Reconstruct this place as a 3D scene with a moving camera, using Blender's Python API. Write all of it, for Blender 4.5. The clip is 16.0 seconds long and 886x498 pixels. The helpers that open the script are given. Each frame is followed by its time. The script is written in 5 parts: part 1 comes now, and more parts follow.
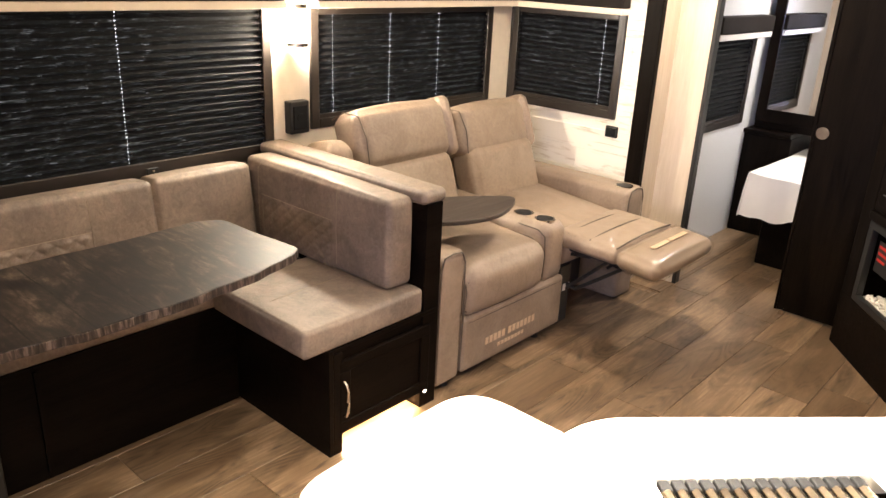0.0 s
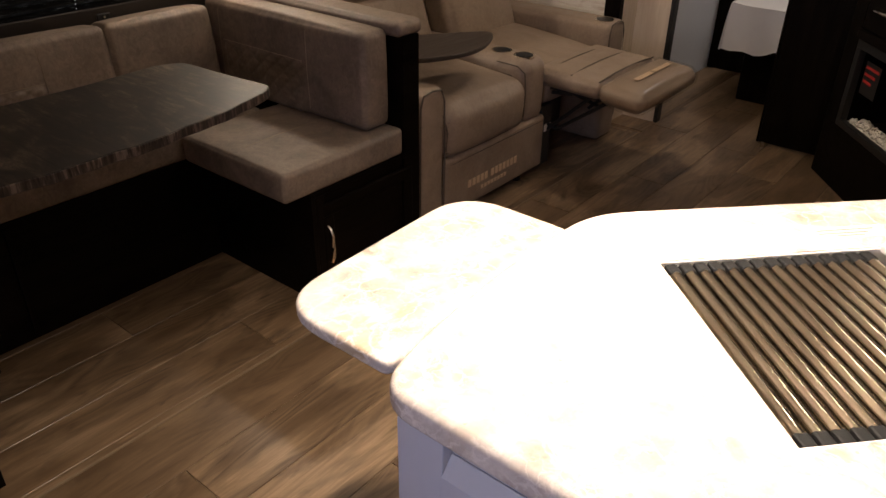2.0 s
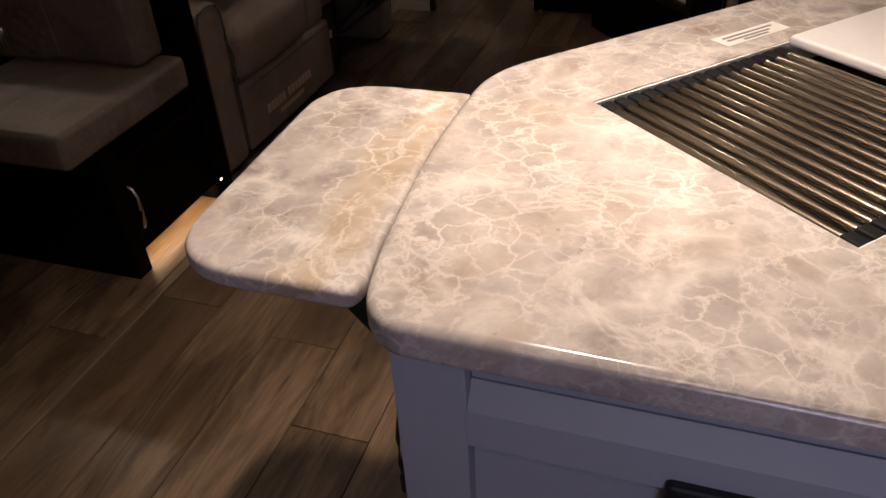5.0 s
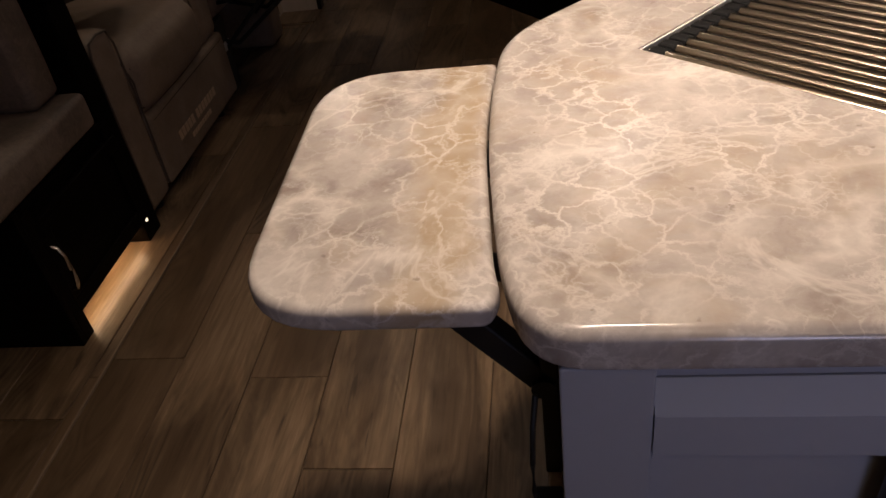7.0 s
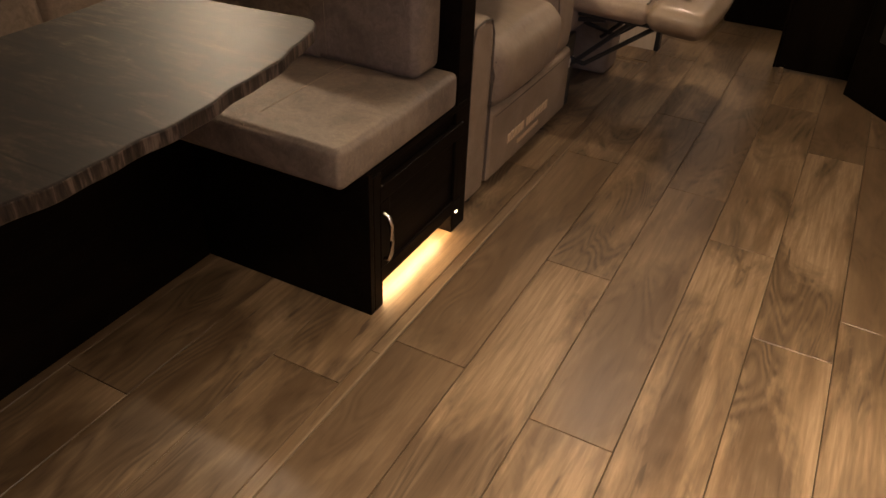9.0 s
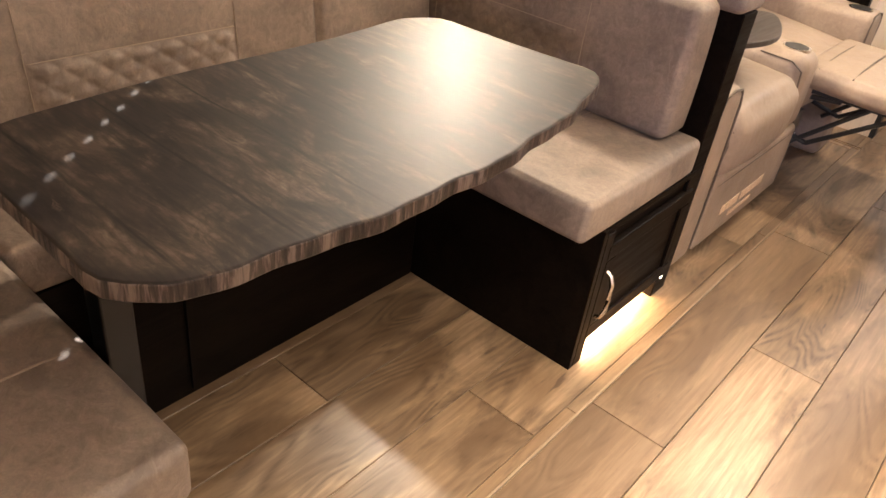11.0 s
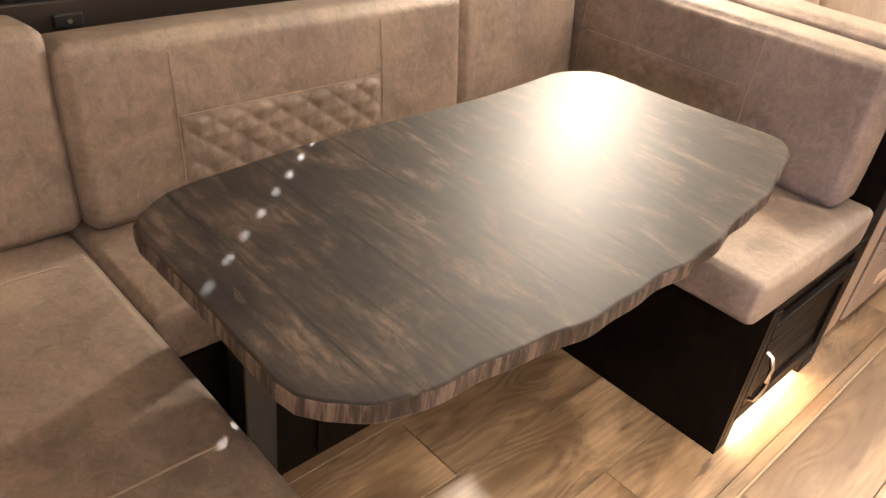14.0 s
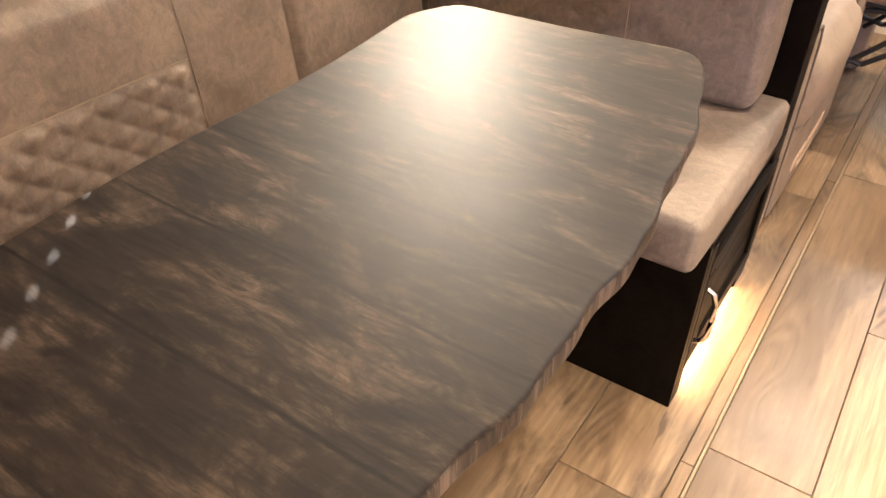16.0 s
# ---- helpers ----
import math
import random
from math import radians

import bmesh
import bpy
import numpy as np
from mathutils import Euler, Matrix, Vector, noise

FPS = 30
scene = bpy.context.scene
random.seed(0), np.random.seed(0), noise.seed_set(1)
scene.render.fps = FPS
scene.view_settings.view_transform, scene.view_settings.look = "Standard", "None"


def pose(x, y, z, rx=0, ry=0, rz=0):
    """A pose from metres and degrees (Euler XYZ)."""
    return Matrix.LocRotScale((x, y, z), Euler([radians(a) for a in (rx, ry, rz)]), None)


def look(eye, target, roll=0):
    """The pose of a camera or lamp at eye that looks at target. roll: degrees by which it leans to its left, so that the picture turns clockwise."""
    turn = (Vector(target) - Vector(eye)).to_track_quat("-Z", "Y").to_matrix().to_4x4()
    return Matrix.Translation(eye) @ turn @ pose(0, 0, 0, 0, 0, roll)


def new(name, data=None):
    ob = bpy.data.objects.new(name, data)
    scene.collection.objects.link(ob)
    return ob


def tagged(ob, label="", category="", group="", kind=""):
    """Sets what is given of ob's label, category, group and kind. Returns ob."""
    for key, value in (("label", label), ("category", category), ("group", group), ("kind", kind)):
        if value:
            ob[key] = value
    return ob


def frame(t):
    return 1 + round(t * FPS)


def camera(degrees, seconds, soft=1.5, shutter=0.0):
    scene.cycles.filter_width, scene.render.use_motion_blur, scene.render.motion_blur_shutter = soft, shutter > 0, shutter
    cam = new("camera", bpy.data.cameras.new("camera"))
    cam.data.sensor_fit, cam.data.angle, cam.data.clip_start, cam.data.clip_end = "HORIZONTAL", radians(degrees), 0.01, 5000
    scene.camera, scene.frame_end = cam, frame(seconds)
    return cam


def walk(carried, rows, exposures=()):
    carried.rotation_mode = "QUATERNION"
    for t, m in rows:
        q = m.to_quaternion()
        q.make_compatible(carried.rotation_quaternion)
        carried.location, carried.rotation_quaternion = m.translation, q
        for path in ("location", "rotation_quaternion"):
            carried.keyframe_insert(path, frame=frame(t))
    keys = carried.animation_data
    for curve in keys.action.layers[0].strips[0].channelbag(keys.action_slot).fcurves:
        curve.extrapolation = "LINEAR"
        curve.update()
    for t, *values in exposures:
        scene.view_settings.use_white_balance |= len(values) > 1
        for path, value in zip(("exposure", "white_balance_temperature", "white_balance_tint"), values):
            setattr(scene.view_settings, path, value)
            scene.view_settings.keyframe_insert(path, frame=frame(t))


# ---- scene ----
cam = camera(60.8, 16.0)
PATH = [
    (0, (0.341, 0.324, 1.634), (-0.895, 1.729, 0.928), 2.8),
    (0.5, (0.338, 0.318, 1.587), (-0.881, 1.695, 0.8), 2.8),
    (1, (0.327, 0.315, 1.563), (-0.859, 1.666, 0.687), 1.9),
    (1.5, (0.323, 0.31, 1.532), (-0.823, 1.642, 0.577), 1.5),
    (2, (0.31, 0.32, 1.49), (-0.775, 1.666, 0.485), 0.8),
    (2.5, (0.287, 0.322, 1.46), (-0.722, 1.704, 0.426), 0.2),
    (3, (0.238, 0.321, 1.428), (-0.675, 1.745, 0.36), 0.5),
    (3.5, (0.196, 0.32, 1.404), (-0.609, 1.778, 0.297), -1.2),
    (4, (0.152, 0.328, 1.386), (-0.561, 1.805, 0.242), -2.5),
    (4.2, (0.131, 0.333, 1.376), (-0.543, 1.826, 0.228), -2.1),
    (6.3, (-0.034, 0.412, 1.298), (-0.405, 1.968, 0.097), -9.3),
    (6.5, (-0.059, 0.413, 1.295), (-0.406, 1.974, 0.095), -10.0),
    (7, (-0.149, 0.422, 1.285), (-0.442, 1.992, 0.082), -8.8),
    (7.5, (-0.26, 0.444, 1.289), (-0.588, 2.017, 0.098), -6.9),
    (8, (-0.37, 0.48, 1.293), (-0.807, 2.043, 0.125), -3.6),
    (8.5, (-0.446, 0.481, 1.293), (-1.026, 2.003, 0.133), -0.5),
    (9, (-0.539, 0.469, 1.262), (-1.285, 1.94, 0.131), 2.4),
    (9.5, (-0.607, 0.447, 1.264), (-1.461, 1.864, 0.142), 4.5),
    (10, (-0.676, 0.433, 1.264), (-1.583, 1.824, 0.15), 6.3),
    (10.2, (-0.7, 0.413, 1.257), (-1.629, 1.797, 0.151), 6.5),
    (12.3, (-0.903, 0.353, 1.308), (-2.038, 1.586, 0.218), 8.9),
    (12.5, (-0.905, 0.363, 1.299), (-2.069, 1.585, 0.225), 8.5),
    (13, (-0.958, 0.359, 1.289), (-2.119, 1.594, 0.229), 9.0),
    (13.5, (-1.006, 0.357, 1.284), (-2.166, 1.585, 0.213), 9.6),
    (14, (-1.02, 0.361, 1.274), (-2.172, 1.588, 0.194), 7.3),
    (14.5, (-1.041, 0.398, 1.253), (-2.161, 1.61, 0.123), 3.3),
    (15, (-1.083, 0.476, 1.232), (-2.129, 1.717, 0.063), 2.0),
    (15.5, (-1.145, 0.563, 1.223), (-2.087, 1.847, 0.013), 1.6),
    (16, (-1.188, 0.622, 1.221), (-2.077, 1.929, -0.005), 0.1),
]
EXPOSURES = [
    (0.0, 2.6, 6300, 10), (0.5, 2.35, 6250, 11), (1.0, 2.0, 6250, 12), (1.5, 1.4, 6300, 13), (2.0, 0.4, 6550, 15), (2.5, -0.2, 6550, 18),
    (3.0, -0.55, 6200, 19), (3.5, -0.85, 6250, 20), (4.2, -1.0, 6300, 20), (7.0, -1.5, 6550, 19), (8.0, -1.08, 6900, 17), (8.5, -0.45, 7300, 18),
    (9.0, 0.85, 7500, 16), (9.5, 1.6, 7000, 14), (10.0, 2.1, 6750, 14), (12.5, 3.12, 6300, 13), (14.5, 3.15, 6350, 13), (16.0, 3.1, 6500, 13)]
walk(cam, [(t, look(eye, target, roll)) for t, eye, target, roll in PATH], EXPOSURES)

# ---- plan, in metres: x to the kitchen side, y to the bedroom, z up ----
WALL = -2.41        # inner face of the slide-out's long wall
SLIDE_END = 3.97    # inner face of the slide-out's bedroom end
MAIN = -1.50        # main side wall
RIGHT = 0.95        # kitchen side wall
REAR, FRONT = -1.3, 6.75
CEIL, SLIDE_CEIL = 2.06, 1.86
LIP = -1.282
COUNTER, TABLE, SEAT = 0.915, 0.77, 0.515

# ---- world and lamps ----
SUN_WAY = Vector((0.6255 * math.cos(radians(27.0)), -0.7802 * math.cos(radians(27.0)), -math.sin(radians(27.0))))
SUN_TURN = math.degrees(math.atan2(-SUN_WAY.x, -SUN_WAY.y))
world = bpy.data.worlds.new("world")
scene.world = world
world.use_nodes = True
wn = world.node_tree.nodes
sky = wn.new("ShaderNodeTexSky")
sky.sky_type, sky.sun_disc, sky.sun_elevation, sky.sun_rotation = "NISHITA", False, radians(27.0), radians(SUN_TURN)
world.node_tree.links.new(sky.outputs[0], wn["Background"].inputs[0])
wn["Background"].inputs[1].default_value = 0.12

WARM = (1.0, 0.85, 0.66)
WARMER = (1.0, 0.7, 0.38)


def lamp(name, kind, m, energy, colour, **settings):
    data = bpy.data.lights.new(name, kind)
    data.energy, data.color = energy, colour
    if "size" in settings:
        data.shape, data.size = "DISK", settings["size"]
    if "long" in settings:
        data.shape, data.size, data.size_y = "RECTANGLE", settings["long"], settings["wide"]
    if "radius" in settings:
        data.shadow_soft_size = settings["radius"]
    if "spread" in settings:
        data.spread = radians(settings["spread"])
    ob = new(name, data)
    ob.matrix_world = m
    return ob


sun_data = bpy.data.lights.new("sun", "SUN")
sun_data.energy, sun_data.angle, sun_data.color = 5.0, radians(0.5), (1.0, 0.95, 0.88)
sun = new("sun", sun_data)
sun.matrix_world = SUN_WAY.to_track_quat("-Z", "Y").to_matrix().to_4x4()
# First two are unseen, added to brighten the worktop and cabinet front.
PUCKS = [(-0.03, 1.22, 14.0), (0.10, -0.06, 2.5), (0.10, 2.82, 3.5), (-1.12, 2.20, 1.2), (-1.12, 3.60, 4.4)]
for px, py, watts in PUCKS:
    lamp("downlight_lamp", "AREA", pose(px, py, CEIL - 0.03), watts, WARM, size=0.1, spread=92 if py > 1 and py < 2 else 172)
SCONCE = (WALL + 0.075, 2.35, 1.365)
lamp("sconce_lamp", "POINT", pose(*SCONCE), 12.5, WARM, radius=0.03)
lamp("toe_kick_lamp", "AREA", pose(-1.435, 2.02, 0.052, 0, 0, 90), 0.85, WARMER, long=0.42, wide=0.012)
# Unseen source added under the bedroom ceiling to brighten the room.
lamp("bedroom_fill", "AREA", pose(-0.7, 5.4, CEIL - 0.03), 5.0, (1.0, 0.93, 0.86), size=0.25)
# Cool source added behind the camera, no opening there; tints the cabinet front.
lamp("rear_cool_fill", "AREA", pose(0.5, -1.2, 1.3, 90, 0, 0), 4.5, (0.58, 0.65, 1.0), long=0.5, wide=0.4, spread=85)


# ---- node materials ----
def mat(name, rough=0.5, metal=0.0, base=(0.5, 0.5, 0.5)):
    m = bpy.data.materials.new(name)
    m.use_nodes = True
    b = m.node_tree.nodes["Principled BSDF"]
    b.inputs["Base Color"].default_value = (*base, 1)
    b.inputs["Roughness"].default_value = rough
    b.inputs["Metallic"].default_value = metal
    return m


class Nodes:
    """Small helper for wiring node trees."""

    def __init__(self, m):
        self.t = m.node_tree
        self.b = self.t.nodes["Principled BSDF"]
        self.coord = self.t.nodes.new("ShaderNodeTexCoord").outputs["Object"]

    def add(self, kind, **inputs):
        n = self.t.nodes.new(kind)
        for k, v in inputs.items():
            self.set(n.inputs[k.replace("_", " ")], v)
        return n

    def set(self, socket, v):
        if isinstance(v, bpy.types.NodeSocket):
            self.t.links.new(v, socket)
        else:
            socket.default_value = v

    def mapping(self, scale, rot=(0, 0, 0), src=None):
        n = self.t.nodes.new("ShaderNodeMapping")
        self.t.links.new(src or self.coord, n.inputs[0])
        n.inputs["Scale"].default_value = scale
        n.inputs["Rotation"].default_value = rot
        return n.outputs[0]

    def noise(self, vec, scale, detail=5, rough=0.55, distort=0.0):
        n = self.t.nodes.new("ShaderNodeTexNoise")
        self.t.links.new(vec, n.inputs["Vector"])
        n.inputs["Scale"].default_value = scale
        n.inputs["Detail"].default_value = detail
        n.inputs["Roughness"].default_value = rough
        n.inputs["Distortion"].default_value = distort
        return n.outputs["Fac"]

    def ramp(self, fac, stops):
        n = self.t.nodes.new("ShaderNodeValToRGB")
        self.t.links.new(fac, n.inputs[0])
        e = n.color_ramp.elements
        while len(e) < len(stops):
            e.new(0.5)
        for el, (p, c) in zip(e, stops):
            el.position = p
            el.color = (*c, 1) if len(c) == 3 else c
        return n.outputs[0]

    def grey(self, fac, a, b, lo=0.0, hi=1.0):
        n = self.t.nodes.new("ShaderNodeMapRange")
        self.t.links.new(fac, n.inputs[0])
        for i, v in enumerate((a, b, lo, hi)):
            n.inputs[i + 1].default_value = v
        return n.outputs[0]

    def mix(self, fac, a, b, mode="MIX"):
        n = self.t.nodes.new("ShaderNodeMix")
        n.data_type, n.blend_type = "RGBA", mode
        self.set(n.inputs[0], fac)
        self.set(n.inputs[6], a if isinstance(a, bpy.types.NodeSocket) else (*a, 1))
        self.set(n.inputs[7], b if isinstance(b, bpy.types.NodeSocket) else (*b, 1))
        return n.outputs[2]

    def math(self, op, a, b=0.0):
        n = self.t.nodes.new("ShaderNodeMath")
        n.operation = op
        self.set(n.inputs[0], a)
        self.set(n.inputs[1], b)
        return n.outputs[0]

    def random(self):
        return self.t.nodes.new("ShaderNodeObjectInfo").outputs["Random"]

    def bump(self, height, strength, dist=0.002):
        n = self.t.nodes.new("ShaderNodeBump")
        self.t.links.new(height, n.inputs["Height"])
        n.inputs["Strength"].default_value = strength
        n.inputs["Distance"].default_value = dist
        self.t.links.new(n.outputs[0], self.b.inputs["Normal"])

    def out(self, colour=None, rough=None):
        if colour is not None:
            self.t.links.new(colour, self.b.inputs["Base Color"])
        if rough is not None:
            self.t.links.new(rough, self.b.inputs["Roughness"])


def suede(name, dark, light, rough=0.62, mottle=1.0):
    """Brushed leatherette: cloudy nap, short rubbed scuffs and creases, fine pores."""
    m = mat(name, rough)
    n = Nodes(m)
    flat = n.mapping((1, 1, 1))
    big = n.noise(flat, 6, 6, 0.62, 0.8)
    nap = n.noise(flat, 34, 6, 0.7, 1.4)
    scuff = n.noise(n.mapping((1, 1, 0.3), (0.5, 0.3, 0.4)), 90, 4, 0.65, 0.8)
    fine = n.noise(flat, 320, 3, 0.6)
    mixed = n.math("ADD", n.math("MULTIPLY", big, 0.55), n.math("MULTIPLY", nap, 0.45))
    c = n.mix(n.grey(mixed, 0.4, 0.61), dark, light)
    c = n.mix(n.grey(scuff, 0.56, 0.72, 0.0, 0.3 * mottle), c, tuple(0.55 * v for v in dark))
    c = n.mix(n.grey(scuff, 0.42, 0.28, 0.0, 0.3 * mottle), c, tuple(min(1, 1.25 * v) for v in light))
    c = n.mix(n.grey(fine, 0.35, 0.75, 0.0, 0.25 * mottle), c, tuple(0.6 * v for v in dark))
    n.out(c, n.grey(nap, 0.3, 0.7, rough - 0.12, rough + 0.1))
    wrinkle = n.noise(flat, 15, 4, 0.5, 1.2)
    relief = n.math("ADD", n.math("MULTIPLY", wrinkle, 1.8), n.math("MULTIPLY", nap, 0.7))
    n.bump(n.math("ADD", relief, n.math("MULTIPLY", fine, 0.25)), 0.4, 0.004)
    return m


RING_WEIGHT = 0.1


def wood_grain(name, dark, light, rough, axis=1, random_tint=0.0, ring=9.0):
    """Long-grained wood along the axis, with streaks and cathedral figure."""
    m = mat(name, rough)
    n = Nodes(m)
    scale = [1.0, 1.0, 1.0]
    scale[axis] = 0.07
    shift = n.add("ShaderNodeVectorMath")
    shift.operation = "ADD"
    n.t.links.new(n.coord, shift.inputs[0])
    rnd = n.random()
    comb = n.t.nodes.new("ShaderNodeCombineXYZ")
    for i in range(3):
        n.t.links.new(n.math("MULTIPLY", rnd, 17.0 + 9 * i), comb.inputs[i])
    n.t.links.new(comb.outputs[0], shift.inputs[1])
    vec = n.mapping(scale, src=shift.outputs[0])
    bands = n.noise(vec, ring, 3, 0.5, 1.6)
    rings = n.math("FRACT", n.math("MULTIPLY", bands, 9.0))
    rings = n.grey(rings, 0.0, 1.0)
    streak = n.noise(vec, 70, 5, 0.65, 0.3)
    soft = [1.0, 1.0, 1.0]
    soft[axis] = 0.1
    cloud = n.noise(n.mapping(soft, src=shift.outputs[0]), 13, 6, 0.62, 1.1)
    f = n.math("ADD", n.math("MULTIPLY", streak, 0.45), n.math("MULTIPLY", rings, RING_WEIGHT))
    f = n.math("ADD", f, n.math("MULTIPLY", cloud, 0.62))
    c = n.mix(n.grey(f, 0.4, 0.72), dark, light)
    if random_tint:
        c = n.mix(n.grey(rnd, 0, 1, 0.0, random_tint), c, tuple(0.45 * v for v in light), "MIX")
    n.out(c, n.grey(streak, 0.3, 0.7, rough - 0.07, rough + 0.1))
    n.bump(streak, 0.18, 0.001)
    return m


def plain(name, base, rough, metal=0.0, grain=0.08, scale=60, bump=0.1):
    m = mat(name, rough, metal, base)
    n = Nodes(m)
    a = n.noise(n.mapping((1, 1, 1)), scale, 4)
    b = n.noise(n.mapping((1, 1, 1)), 4, 4)
    c = n.mix(n.grey(a, 0.3, 0.7, 0, grain), base, tuple(0.55 * v for v in base))
    c = n.mix(n.grey(b, 0.4, 0.75, 0, grain), c, tuple(min(1, 1.25 * v) for v in base))
    n.out(c, n.grey(b, 0.3, 0.7, max(0.03, rough - 0.06), rough + 0.06))
    if bump:
        n.bump(a, bump, 0.001)
    return m


def stone_top(name, band=None):
    """Taupe marble laminate: grey-pink cells, tan clouds, a broken net of pale veins."""
    m = mat(name, 0.2)
    n = Nodes(m)
    base = n.mapping((1, 1, 1))

    def warped(scale, detail, amount, rough=0.6):
        w = n.t.nodes.new("ShaderNodeTexNoise")
        n.t.links.new(base, w.inputs["Vector"])
        w.inputs["Scale"].default_value, w.inputs["Detail"].default_value, w.inputs["Roughness"].default_value = scale, detail, rough
        mid = n.add("ShaderNodeVectorMath")
        mid.operation = "SUBTRACT"
        n.t.links.new(w.outputs["Color"], mid.inputs[0])
        mid.inputs[1].default_value = (0.5, 0.5, 0.5)
        sc = n.add("ShaderNodeVectorMath")
        sc.operation = "SCALE"
        n.t.links.new(mid.outputs[0], sc.inputs[0])
        sc.inputs["Scale"].default_value = amount
        total = n.add("ShaderNodeVectorMath")
        total.operation = "ADD"
        n.t.links.new(base, total.inputs[0])
        n.t.links.new(sc.outputs[0], total.inputs[1])
        return total.outputs[0]
    soft, rough_way = warped(9, 5, 0.09), warped(26, 7, 0.045, 0.68)
    cloud = n.noise(soft, 11, 7, 0.64, 0.5)
    patch = n.noise(base, 6.5, 6, 0.62, 0.7)
    c = n.ramp(cloud, [(0.34, (0.3, 0.245, 0.215)), (0.47, (0.4, 0.347, 0.312)), (0.58, (0.465, 0.412, 0.372)), (0.72, (0.58, 0.52, 0.475))])
    c = n.mix(n.grey(patch, 0.5, 0.66, 0, 0.55), c, (0.43, 0.325, 0.22))

    if band:
        sx = n.t.nodes.new("ShaderNodeSeparateXYZ")
        n.t.links.new(soft, sx.inputs[0])
        rise = n.grey(sx.outputs[0], band[0] - 0.012, band[0] + 0.014)
        fall = n.grey(sx.outputs[0], band[1] - 0.006, band[1] + 0.014, 1.0, 0.0)
        c = n.mix(n.math("MULTIPLY", n.math("MULTIPLY", rise, fall), 0.8), c, (0.43, 0.32, 0.2))

    def veins(vec, scale, width, fall):
        v = n.t.nodes.new("ShaderNodeTexVoronoi")
        v.feature = "DISTANCE_TO_EDGE"
        n.t.links.new(vec, v.inputs["Vector"])
        v.inputs["Scale"].default_value = scale
        return n.math("POWER", n.grey(v.outputs["Distance"], 0.0, width, 1.0, 0.0), fall)

    def ridges(scale, width, distort):
        far = n.math("ABSOLUTE", n.math("SUBTRACT", n.noise(base, scale, 6, 0.6, distort), 0.5))
        return n.math("POWER", n.grey(far, 0.0, width, 1.0, 0.0), 1.5)
    # bright smears where veins gather, then the net at two sizes
    gather = n.grey(n.noise(base, 7, 5, 0.62, 0.6), 0.5, 0.68)
    haze = n.math("MULTIPLY", veins(soft, 15, 0.34, 1.4), n.math("ADD", n.math("MULTIPLY", gather, 0.9), 0.3))
    c = n.mix(haze, c, (0.67, 0.61, 0.55))
    net = n.math("MULTIPLY", veins(rough_way, 27, 0.085, 1.4), n.grey(n.noise(base, 9, 4, 0.6), 0.4, 0.6, 0.06, 0.82))
    thin = n.math("MULTIPLY", veins(rough_way, 55, 0.11, 1.5), n.grey(n.noise(base, 14, 4, 0.6), 0.48, 0.64, 0.0, 0.5))
    long_vein = n.math("MULTIPLY", ridges(5, 0.022, 0.5), 0.5)
    c = n.mix(n.math("MAXIMUM", n.math("MAXIMUM", net, thin), long_vein), c, (0.76, 0.7, 0.64))
    speck = n.grey(n.noise(base, 55, 3, 0.6), 0.7, 0.76, 0, 0.5)
    c = n.mix(speck, c, (0.22, 0.17, 0.14))
    n.out(c, n.grey(cloud, 0.3, 0.7, 0.17, 0.25))
    n.bump(n.noise(base, 150, 3), 0.12, 0.001)
    return m


